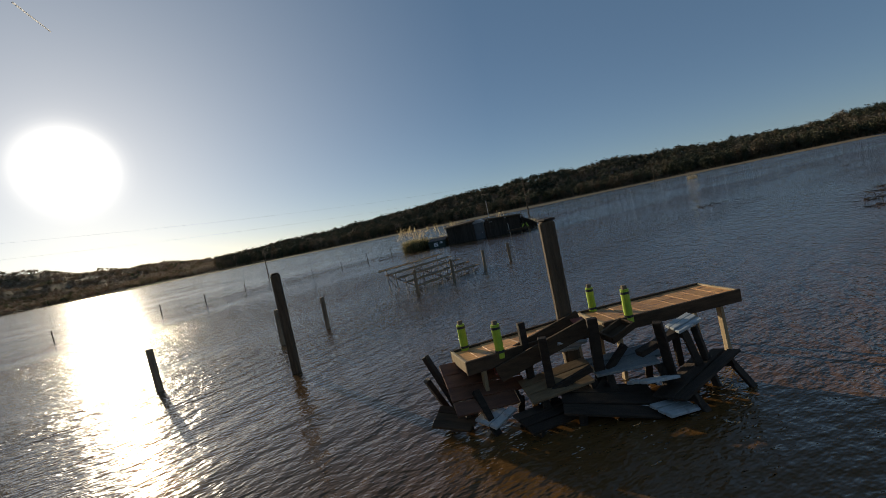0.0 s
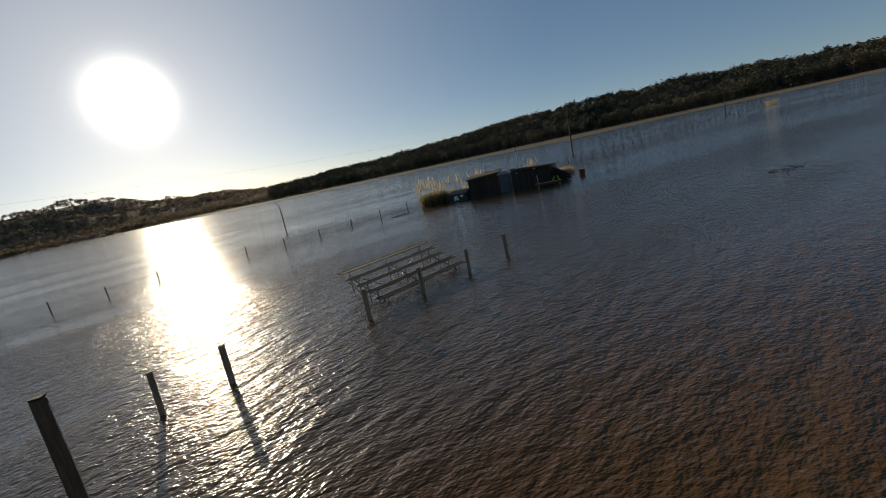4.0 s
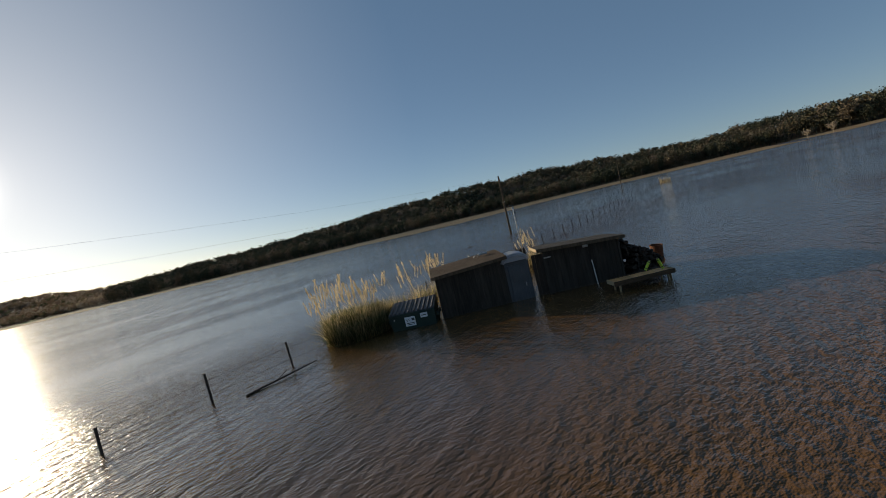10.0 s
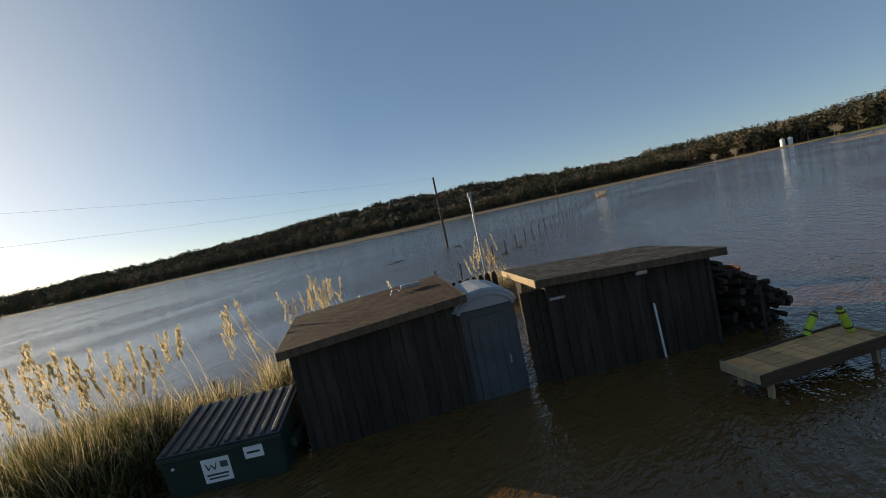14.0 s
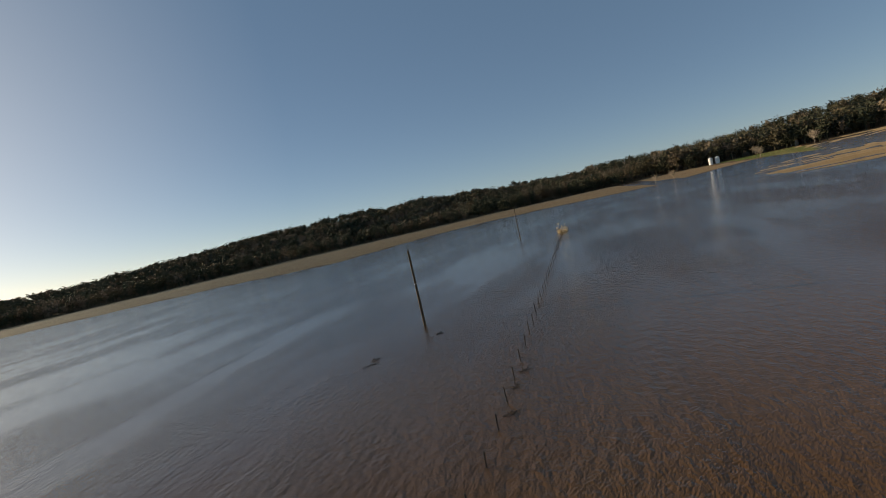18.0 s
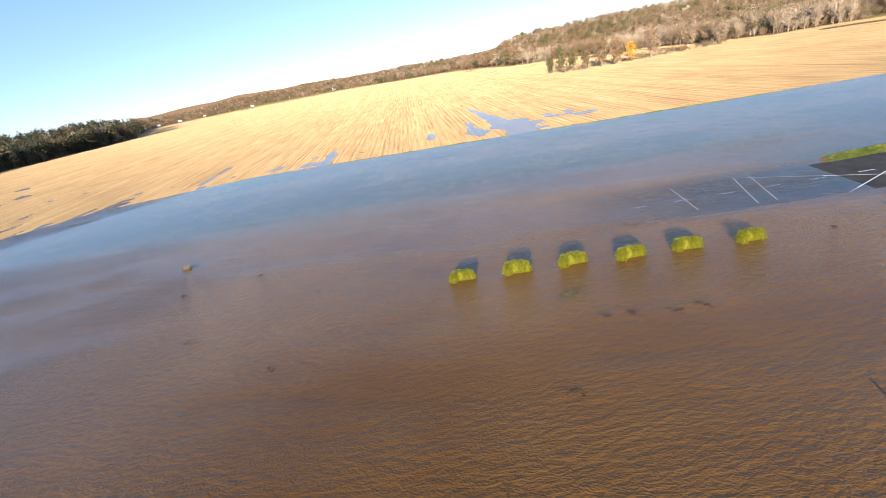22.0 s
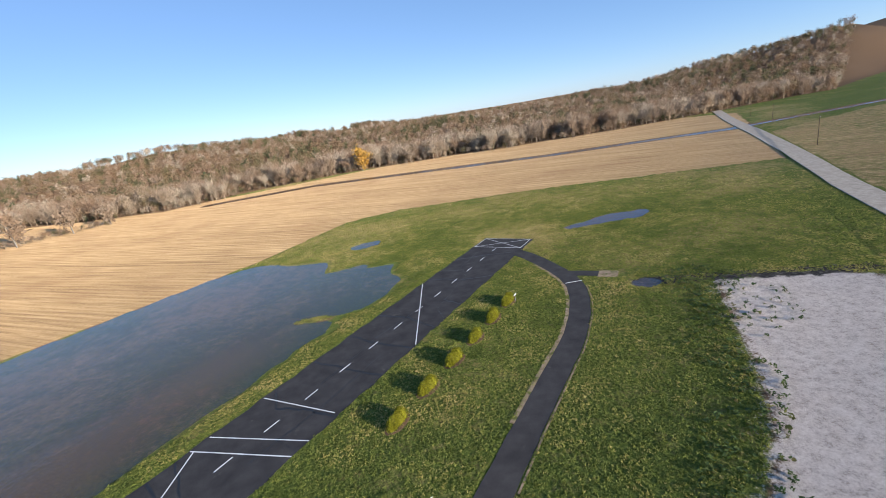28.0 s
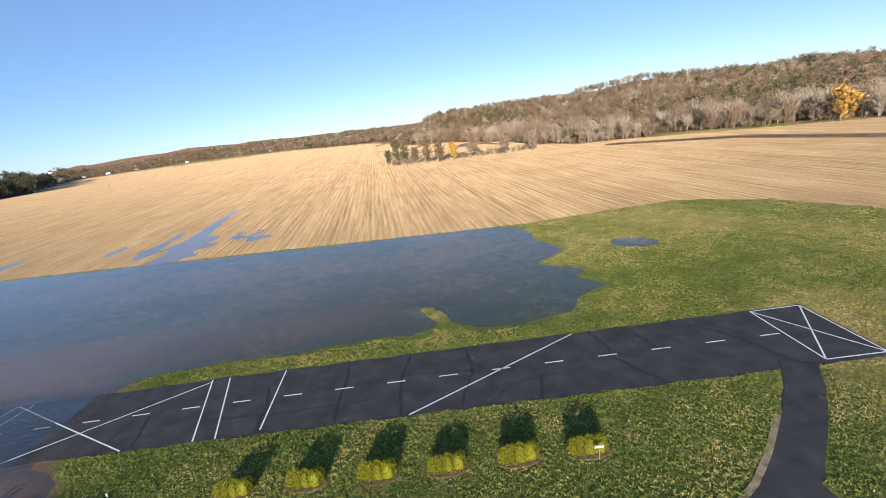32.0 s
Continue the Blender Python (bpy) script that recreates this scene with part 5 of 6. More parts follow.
def pv(a, v, z):
    return PO + PU * a + PV * v + Vector((0, 0, z))


EAVE, RIDGE, PLEN = 2.74, 4.2, 11.4
shelter = thing("open_shelter", "timber-post picnic shelter with white metal gable roof in shallow water", "shelter")
for a in (0.4, 3.1, 5.8, 8.5, 11.0):
    for v in (3.3, -3.4):
        part("column", beam(pv(a, v, -0.5), pv(a, v, EAVE - 0.12), 0.15, 0.15, 0.01), M["treated"], shelter)
        for e in (1, -1):
            if 0 < a + e * 0.8 < 11.3:
                part("knee_brace", beam(pv(a, v, 1.55), pv(a + e * 0.95, v, EAVE - 0.15), 0.11, 0.11), M["treated"], shelter)
    if a in (0.4, 11.0):
        for v in (1.05, -1.25):
            part("column", beam(pv(a, v, -0.5), pv(a, v, EAVE - 0.1), 0.15, 0.15, 0.01), M["treated"], shelter)
            for e in (1, -1):
                part("knee_brace", beam(pv(a, v, 1.6), pv(a, v + e * 0.9, EAVE - 0.2), 0.11, 0.11), M["treated"], shelter)
        for v, e in ((3.3, -1), (-3.4, 1)):
            part("knee_brace", beam(pv(a, v, 1.6), pv(a, v + e * 0.95, EAVE - 0.2), 0.11, 0.11), M["treated"], shelter)
    part("tie_beam", beam(pv(a, -3.9, EAVE - 0.14), pv(a, 3.8, EAVE - 0.14), 0.09, 0.24), M["treated"], shelter)
    for e in (1, -1):
        part("rafter", beam(pv(a, e * 3.9, EAVE - 0.02), pv(a, 0, RIDGE - 0.12), 0.07, 0.18), M["treated"], shelter)
for v in (3.3, -3.4):
    part("eave_beam", beam(pv(0.05, v, EAVE - 0.02), pv(PLEN - 0.05, v, EAVE - 0.02), 0.09, 0.22), M["treated"], shelter)
for e in (1, -1):
    for k in range(12):
        a0, a1 = PLEN * k / 12 - 0.02, PLEN * (k + 1) / 12 - 0.02
        bm = bmesh.new()
        n = 12
        top, low = [], []
        for i in range(n + 1):
            u = i / n
            rib = 0.014 if i == 0 else (0.004 if i % 3 == 0 else 0.0)
            a = a0 + (a1 - a0) * u
            top.append([bm.verts.new(pv(a, e * w_ * 4.0, EAVE + (RIDGE - EAVE) * (1 - w_) + 0.03 + rib)) for w_ in (0.0, 1.0)])
        for p, q in zip(top, top[1:]):
            bm.faces.new((p[0], p[1], q[1], q[0]))
        bmesh.ops.solidify(bm, geom=bm.faces[:], thickness=0.012)
        part("roof_sheet", bm, M["roof_white"], shelter)
    part("fascia", beam(pv(-0.04, e * 4.0, EAVE - 0.05), pv(PLEN + 0.04, e * 4.0, EAVE - 0.05), 0.03, 0.16), M["white_paint"], shelter, "white eave trim")
    for a in (-0.05, PLEN + 0.05):
        part("barge_board", beam(pv(a, e * 4.03, EAVE - 0.03), pv(a, 0, RIDGE - 0.02), 0.03, 0.16), M["white_paint"], shelter, "white gable trim")
part("ridge_cap", beam(pv(-0.05, 0, RIDGE + 0.05), pv(PLEN + 0.05, 0, RIDGE + 0.05), 0.3, 0.04), M["roof_white"], shelter)
for a in (0.02, PLEN - 0.02):
    bm = bmesh.new()
    n = 48
    rows = []
    for i in range(n + 1):
        v = -3.95 + 7.9 * i / n
        d = 0.006 * (1 if i % 2 else -1)
        rows.append((bm.verts.new(pv(a + d, v, EAVE - 0.35)), bm.verts.new(pv(a + d, v, EAVE + (RIDGE - EAVE) * (1 - abs(v) / 4.0) + 0.0))))
    for p, q in zip(rows, rows[1:]):
        bm.faces.new((p[0], p[1], q[1], q[0]))
    part("gable_panel", bm, M["gable"], shelter, "ribbed tan steel gable panel")

bench = thing("plank_bench", "pale green plank bench between the shelter's front posts", "bench")
for k in range(3):
    part("plank", beam(pv(0.25 + 0.16 * k, -1.3, 0.32), pv(0.25 + 0.16 * k, -3.3, 0.32), 0.15, 0.04), M["bench_green"], bench)
for v in (-1.5, -3.1):
    part("leg", beam(pv(0.42, v, 0.3), pv(0.42, v, -0.5), 0.3, 0.06), M["bench_green"], bench)
notice = thing("notice_box", "small red box fixed to a shelter post", "box")
part("box", slab(0.25, 0.14, 0.3, Matrix.Translation(pv(0.3, -1.15, 1.2)) @ pose(0, 0, 0, 0, 0, 44), 0.02), M["red_paint"], notice)
part("lid", slab(0.27, 0.16, 0.04, Matrix.Translation(pv(0.3, -1.15, 1.37)) @ pose(0, 0, 0, 0, 0, 44), 0.01), M["sign_white"], notice)


def picnic_table(x, y, rz, tilt=0.0):
    t = thing("picnic_table", "green painted picnic table standing in shallow flood water", "picnic table", pose(x, y, -0.28, 0, tilt, rz), "picnic tables by the shelter")
    for k in range(5):
        part("top_plank", slab(1.83, 0.138, 0.04, pose(0, -0.29 + 0.145 * k, 0.76), 0.006), M["green_paint"], t)
    for e in (1, -1):
        for k in (0, 1):
            part("seat_plank", slab(1.83, 0.125, 0.04, pose(0, e * (0.62 + 0.13 * k), 0.45), 0.006), M["green_paint"], t)
        part("seat_bearer", slab(0.045, 1.55, 0.09, pose(e * 0.62, 0, 0.40), 0.005), M["green_paint"], t)
        part("top_bearer", slab(0.045, 0.72, 0.09, pose(e * 0.66, 0, 0.70), 0.005), M["green_paint"], t)
        for k in (1, -1):
            part("leg", beam((e * 0.58, k * 0.22, 0.74), (e * 0.58, k * 0.66, 0.0), 0.045, 0.10), M["green_paint"], t)
        part("stay", beam((e * 0.56, 0, 0.40), (e * 0.15, 0, 0.73), 0.04, 0.08), M["green_paint"], t)
    return t


first_table = picnic_table(-5.1, -8.3, -46)
for x, y, rz, dz in ((-4.3, -7.1, -47, 0), (-3.45, -5.9, -44, 0), (-3.7, -3.3, -52, 0.0), (-5.2, -4.2, -42, 0.02)):
    copy_thing(first_table, pose(x, y, -0.28 + dz, 0, 0, rz))
# clutter at the shelter's corner
for k, (a, v, z, rx, mat_) in enumerate(((1.2, 4.3, 0.35, 25, "white_paint"), (1.0, 3.8, 0.3, -20, "seat_plank"), (1.6, 4.6, 0.25, 40, "seat_plank"), (0.7, 4.2, 0.15, 8, "white_paint"), (1.9, 4.1, 0.5, -35, "blue_grey_paint"))):
    t = thing("drift_board", "loose pale board washed up against the shelter corner", "board", Matrix.Translation(pv(a, v, z)) @ pose(0, 0, 0, rx, 12, 40 * k), "drift boards")
    part("board", slab(1.1 - 0.1 * k, 0.18, 0.04, Matrix.Identity(4), 0.006), M[mat_], t)
    part("cleat", slab(0.06, 0.3, 0.05, pose(0.3, 0, -0.045), 0.005), M["dark_wood"], t)
reeds(-5.95, -1.75, 0.75, 0.6, 4200, 0, 1.55, "bushy dry ornamental grass beside the shelter", 0.85)
reeds(-5.4, -0.9, 0.35, 0.25, 350, 0, 0.45, "low golden grass tuft at the waterline", 1.0)

rail = thing("handrail", "grey pipe handrail beside the picnic tables", "railing")
for k in range(5):
    part("post", rod(pv(3.4 + 2.1 * k, 5.7, -0.3), pv(3.4 + 2.1 * k, 5.7, 1.0), 0.03, seg=8), M["steel"], rail)
for z in (1.0, 0.55):
    part("rail", rod(pv(3.4, 5.7, z), pv(11.8, 5.7, z), 0.025, seg=8), M["steel"], rail)


def flood_lamp(x, y, h, rz):
    t = thing("flood_lamp", "twin-headed floodlight on a thin pole by the shelter", "floodlight", pose(x, y, 0, 0, 0, rz), "shelter floodlights")
    part("pole", rod((0, 0, -0.5), (0, 0, h), 0.05), M["treated"], t)
    part("crossarm", rod((-0.3, 0, h), (0.3, 0, h + 0.05), 0.03), M["steel"], t)
    for e in (1, -1):
        hd = part("lamp_head", slab(0.3, 0.2, 0.26, pose(e * 0.32, 0, h + 0.2, 25, 0, 0), 0.03), M["steel"], t)
        part("glass", slab(0.26, 0.012, 0.22, pose(e * 0.32, 0.10, h + 0.245, 25, 0, 0), 0.004), M["lamp_glass"], hd)


flood_lamp(-6.9, -5.6, 3.25, 30)
flood_lamp(-14.6, -13.2, 2.75, 10)
drum(-19.3, -5.9, -0.25, 0, "white plastic barrel beside the shelter", M["white_paint"])


def cart(x, y, rz):
    t = thing("park_bench", "small dark plank bench with iron frame in shallow water", "bench", pose(x, y, -0.1, 0, 0, rz))
    for k in range(4):
        part("seat_slat", slab(1.2, 0.09, 0.03, pose(0, -0.16 + 0.11 * k, 0.44), 0.004), M["dark_wood"], t)
    for k in range(3):
        part("back_slat", slab(1.2, 0.03, 0.1, pose(0, 0.27 + 0.03 * k, 0.58 + 0.13 * k, -14), 0.004), M["dark_wood"], t)
    for e in (1, -1):
        part("side_frame", beam((e * 0.52, 0.22, 0), (e * 0.52, 0.36, 0.9), 0.05, 0.06), M["bench_green"], t)
        part("leg", beam((e * 0.52, -0.2, 0), (e * 0.52, -0.2, 0.43), 0.05, 0.06), M["bench_green"], t)
        part("arm", slab(0.06, 0.5, 0.04, pose(e * 0.52, 0.03, 0.64), 0.006), M["seat_plank"], t)


cart(-21.4, -5.8, 215)


def utility_pole(x, y, h, label, arm=True, rz=0.0, r=0.12):
    t = thing("utility_pole", label, "utility pole", pose(x, y, 0, 0, 0, rz), "utility poles")
    part("pole", rod((0, 0, -0.6), (0.05, 0.03, h), r, r * 0.7, 10), M["tall_post"], t)
    if arm:
        part("crossarm", slab(1.4, 0.09, 0.11, pose(0, 0.1, h - 0.35), 0.01), M["post"], t)
        for e in (-0.6, 0, 0.6):
            part("insulator", rod((e, 0.1, h - 0.3), (e, 0.1, h - 0.14), 0.035, 0.025, 8), M["lamp_glass"], t)
    part("step_band", rod((0, 0, h * 0.55), (0, 0, h * 0.55 + 0.06), r * 0.95, seg=10), M["steel"], t)


utility_pole(20.1, 85.4, 8.3, "bare dark utility pole standing in the flood", False, r=0.16)
utility_pole(78.0, 139.3, 8.7, "utility pole far out in the water", False)
utility_pole(-38.0, 32.0, 8.4, "utility pole at the end of the sagging wires", False)
utility_pole(-21.2, 49.9, 3.1, "short dark pole standing in open water", False, r=0.07)
utility_pole(-23.2, -5.2, 7.7, "tall slim yard pole beside the stony plot", False, r=0.045)
utility_pole(-152, -90.5, 8.5, "roadside utility pole with crossarm", True, 40)
utility_pole(-196, -139, 8.5, "roadside utility pole with crossarm", True, 40)
utility_pole(-226, -174, 8.5, "roadside utility pole with crossarm", True, 40)
for k, (x, y) in enumerate(((645, -43), (498, -121), (456, -191), (409, -244))):
    utility_pole(x, y, 9, "distant utility pole in the stubble", False)


def sag(p, q, drop, n=14):
    p, q = Vector(p), Vector(q)
    return [p.lerp(q, i / n) - Vector((0, 0, drop * 4 * (i / n) * (1 - i / n))) for i in range(n + 1)]


for z in (8.2, 6.9):
    t = thing("overhead_wire", "thin black overhead wire between poles", "wire", group="overhead wires")
    part("span", tube(sag((-38, 32, z), (20.1, 85.4, z), 1.0), 0.0035, 4), M["black_plastic"], t)
    part("span", tube(sag((20.1, 85.4, z), (78, 139.3, z), 1.2), 0.0035, 4), M["black_plastic"], t)

wpole = thing("white_mast", "slim white-painted pole standing in the flood", "pole", pose(2.0, -2.0, 0))
part("pole", rod((0, 0, -0.6), (0.04, 0.06, 4.3), 0.03, 0.022, 8), M["white_paint"], wpole)
part("collar", rod((0.01, 0.02, 1.9), (0.01, 0.02, 1.96), 0.055, seg=8), M["black_band"], wpole)
for x, y, h in ((4.5, -11.1, 0.32), (4.2, -12.5, 0.5), (3.0, -13.8, 0.4), (1.8, -15.0, 0.36), (-1.8, -17.7, 0.42), (-2.9, -18.9, 0.4), (-4.1, -20.3, 0.42), (-5.3, -21.6, 0.42), (-6.5, -22.9, 0.4)):
    t = thing("marker_stake", "short white plastic marker stake", "marker", pose(x, y, 0), "white flight-line stakes")
    part("tube", rod((0, 0, -0.5), (0.02, 0.01, h), 0.055, seg=10), M["white_paint"], t)
    part("cap", rod((0.02, 0.01, h), (0.02, 0.01, h + 0.02), 0.06, seg=10), M["white_paint"], t)
gate = thing("pipe_barrier", "low white pipe barrier on the grass beside the path", "barrier")
part("top_bar", rod((-10.5, -18.6, 1.0), (-15.7, -19.2, 1.0), 0.025, seg=8), M["white_paint"], gate)
for k in (0.02, 0.5, 0.98):
    p = Vector((-10.5, -18.6, 0)).lerp(Vector((-15.7, -19.2, 0)), k)
    part("post", rod((p.x, p.y, -0.2), (p.x, p.y, 1.0), 0.022, seg=8), M["white_paint"], gate)
def litter_bin(x, y):
    t = thing("litter_bin", "dark grey plastic litter bin standing upright in the flood", "litter bin", pose(x, y, -0.25, 2, 3, 0), "litter bins in the flood")
    part("body", rod((0, 0, 0), (0, 0, 1.05), 0.17, 0.21, 16), M["black_plastic"], t)
    part("rim", rod((0, 0, 1.03), (0, 0, 1.09), 0.225, seg=16), M["plastic_pale"], t, "pale rolled rim")
    part("liner", rod((0, 0, 1.09), (0, 0, 1.10), 0.19, seg=16), M["plastic_grey"], t)


litter_bin(-21.1, 2.2), litter_bin(-17.8, 5.5)
sign = thing("runway_sign", "small white board on a post by the last shrub", "sign", pose(-34.6, -46.0, 0.05, 0, 0, 40))
part("post", rod((0, 0, -0.2), (0, 0, 1.0), 0.03, seg=8), M["steel"], sign)
part("board", slab(0.6, 0.04, 0.3, pose(0, 0, 1.1, -25), 0.01), M["sign_white"], sign)

# floating drift
for x, y, s in ((38, 36.7, 0.6), (51, 40.2, 0.7), (16.1, 25.2, 0.9), (60, 28.6, 0.5), (64.9, 37.2, 0.5), (18.7, 16.3, 0.7), (14.7, 13.1, 0.9), (13.1, 11.5, 0.6), (16.8, 14.9, 0.8), (8, -6.6, 0.25), (19.2, 80.4, 0.5),
                (11.2, 78.6, 0.7), (13.2, 61.5, 0.5), (15.5, 63.9, 0.5), (17.6, 65.4, 0.5), (12.2, 79.6, 0.6)):
    t = thing("drift_clump", "dark floating clump of twigs and weed", "drift", pose(x, y, 0.0), "floating drift")
    bm = bmesh.new()
    for k in range(26):
        a, q = rng.uniform(0, 6.28), s * math.sqrt(rng.random()) * 0.6
        c = Vector((q * math.cos(a) * 1.6, q * math.sin(a) * 0.7, rng.uniform(-0.03, 0.05)))
        d = Vector((rng.gauss(0, 1), rng.gauss(0, 1), rng.gauss(0, 0.35))).normalized() * rng.uniform(0.1, 0.25)
        rod(c - d, c + d, 0.012, seg=4, bm=bm)
    part("twigs", bm, M["dark_wood"], t)
dl = thing("drift_log", "long thin log caught on a fence stake", "log")
part("log", rod((-7.4, 41.7, 0.02), (-5.2, 43.4, 0.1), 0.035, 0.02, 8), M["dark_wood"], dl)
part("branch", rod((-6.5, 42.4, 0.05), (-6.2, 42.9, 0.2), 0.025, 0.012, 6), M["dark_wood"], dl)


# clipped shrubs: leaves over a low lumpy body
def shrub():
    t = thing("shrub", "yellow-green clipped shrub with a low rounded top", "shrub", group="rows of clipped shrubs")
    r = random.Random(11)
    lobes = [(-0.75, 0.0, 0.62, 0.5, 0.70), (-0.15, 0.05, 0.62, 0.5, 0.78), (0.5, 0.02, 0.62, 0.5, 0.74), (0.95, 0.0, 0.42, 0.42, 0.62), (-0.95, -0.42, 0.42, 0.42, 0.58)]
    bm, core = bmesh.new(), bmesh.new()
    for cx, cy, rx, ry, h in lobes:
        bmesh.ops.create_icosphere(core, subdivisions=2, radius=1.0, matrix=pose(cx, cy, 0.05) @ Matrix.Diagonal((rx * 0.82, ry * 0.82, h * 0.85, 1)))
        for k in range(620):
            a, c = r.uniform(0, 6.28), r.uniform(-0.1, 1)
            s = math.sqrt(1 - min(c * c, 1))
            n = Vector((s * math.cos(a), s * math.sin(a), c))
            p = Vector((cx + n.x * rx, cy + n.y * ry, 0.05 + n.z * h)) * (1 + r.uniform(-0.08, 0.06))
            u = n.cross(Vector((r.gauss(0, 1), r.gauss(0, 1), r.gauss(0, 1)))).normalized()
            w = (n + Vector((r.gauss(0, 0.5), r.gauss(0, 0.5), r.gauss(0, 0.5)))).normalized()
            e = r.uniform(0.035, 0.07)
            bm.faces.new([bm.verts.new(q) for q in (p - u * e * 0.6, p + u * e * 0.6, p + w * e * 1.8)])
    for v in core.verts:
        v.co *= 1 + r.uniform(-0.06, 0.06)
    part("leaves", bm, M["shrub"], t)
    part("dense_core", core, M["shrub"], t)
    bed = bmesh.new()
    bmesh.ops.create_cone(bed, cap_ends=True, segments=22, radius1=1.0, radius2=0.9, depth=0.06, matrix=Matrix.Diagonal((1.75, 0.95, 1, 1)))
    part("mulch_bed", bed, M["mulch"], t, "brown mulch bed")
    return t


base_shrub = shrub()
ROW_A = [(33.9, 17.1), (29.7, 13.3), (25.7, 9.4), (21.4, 5.9), (17.55, 2.2), (13.3, -1.5)]
ROW_B = [(-14.9, -29.0), (-18.7, -32.6), (-22.6, -36.1), (-26.3, -39.5), (-30.0, -43.0), (-33.6, -46.3)]
for k, (x, y) in enumerate(ROW_A + ROW_B):
    z = -0.05 if k < 6 else float(height(np.array([x]), np.array([y]))[0])
    m = pose(x, y, z, 0, 0, 223 + rng.uniform(-6, 6)) if k < 6 else pose(x, y, z, 0, 0, 43 + rng.uniform(-6, 6))
    s = rng.uniform(0.96, 1.06)
    c = copy_thing(base_shrub, m) if k else base_shrub
    c.matrix_basis = m @ Matrix.Diagonal((s, s, s * rng.uniform(1.3, 1.5), 1))


# white grain bins and farm buildings far away
def bin_(x, y, r, h):
    z = float(height(np.array([x]), np.array([y]))[0])
    t = thing("grain_bin", "white steel grain bin with conical roof", "grain bin", pose(x, y, z), "grain bins")
    part("shell", rod((0, 0, -1), (0, 0, h), r, seg=20), M["tank_white"], t)
    part("roof", rod((0, 0, h), (0, 0, h + r * 0.5), r * 1.03, 0.3, 20), M["tank_white"], t)


bin_(610, 287, 3.6, 7.0), bin_(540, 343, 2.3, 7.5), bin_(545, 338, 2.3, 7.5)
for x, y in ((1540, -260), (1500, -380), (1350, -470), (1600, -200), (1100, -600), (1500, -310)):
    z = float(height(np.array([x]), np.array([y]))[0])
    t = thing("farmhouse", "small white farmhouse with grey roof on the far slope", "house", pose(x, y, z + 4, 0, 0, x % 90), "far houses")
    part("wall", slab(9, 6, 5, pose(0, 0, 0), 0.05), M["tank_white"], t)
    bm = bmesh.new()
    v = [bm.verts.new(c) for c in ((-4.8, -3.4, 2.5), (4.8, -3.4, 2.5), (4.8, 3.4, 2.5), (-4.8, 3.4, 2.5), (-4.8, 0, 4.8), (4.8, 0, 4.8))]
    for f in ((0, 1, 5, 4), (2, 3, 4, 5), (0, 4, 3), (1, 2, 5), (3, 2, 1, 0)):
        bm.faces.new([v[i] for i in f])
    part("roof", bm, M["plastic_grey"], t)
trail = thing("vapour_trail", "thin white vapour trail high in the sky", "vapour trail", kind="structure")
part("trail", rod((-812, 1116, 712), (-774, 1162, 656), 2.4, 1.7, 6), leafy(surface("vapour", (0.8, 0.8, 0.8), (0.85, 0.85, 0.85)), 0.9), trail)
reeds(75.8, 33.9, 1.0, 0.5, 700, 0, 0.5, "low golden weed tuft breaking the flood's surface", 0.9)
# painted lines of a drowned parking bay beside the shelter, built as boards just awash
edging = thing("timber_edging", "pale painted lines of a flooded parking bay, built as boards awash in brown water", "edging")
for p, q in (((-21.0, 2.9), (-24.4, 5.9)), ((-21.9, 3.75), (-20.5, 5.3)), ((-22.8, 4.5), (-21.4, 6.1)), ((-21.0, 2.9), (-19.6, 4.4)), ((-24.2, 5.75), (-22.9, 7.2))):
    part("board", beam((*p, 0.0), (*q, 0.0), 0.09, 0.05, 0.006), M["seat_plank"], edging)
crate = thing("crate", "small pale slatted crate stranded at the water's edge", "crate", pose(-24.4, 4.1, 0.12, 0, 0, 40))
for k in range(4):
    part("slat", slab(0.6, 0.11, 0.025, pose(0, -0.21 + 0.14 * k, 0.14), 0.004), M["white_paint"], crate)
for e in (1, -1):
    part("side", slab(0.03, 0.55, 0.3, pose(e * 0.29, 0, 0.0), 0.004), M["white_paint"], crate)
    part("end", slab(0.55, 0.03, 0.3, pose(0, e * 0.26, 0.0), 0.004), M["blue_grey_paint"], crate)
for x, y, h in ((-23.3, -4.6, 0.75), (-24.7, -6.0, 0.95)):
    t = thing("short_post", "short weathered timber post at the plot's edge", "post", pose(x, y, 0), "short posts by the stony plot")
    part("timber", beam((0, 0, -0.4), (0.02, 0, h), 0.13, 0.13, 0.012), M["post"], t)

# woods: many small leaf clumps and sticks to a tree, joined by stretch of wood
nprng = np.random.default_rng(7)


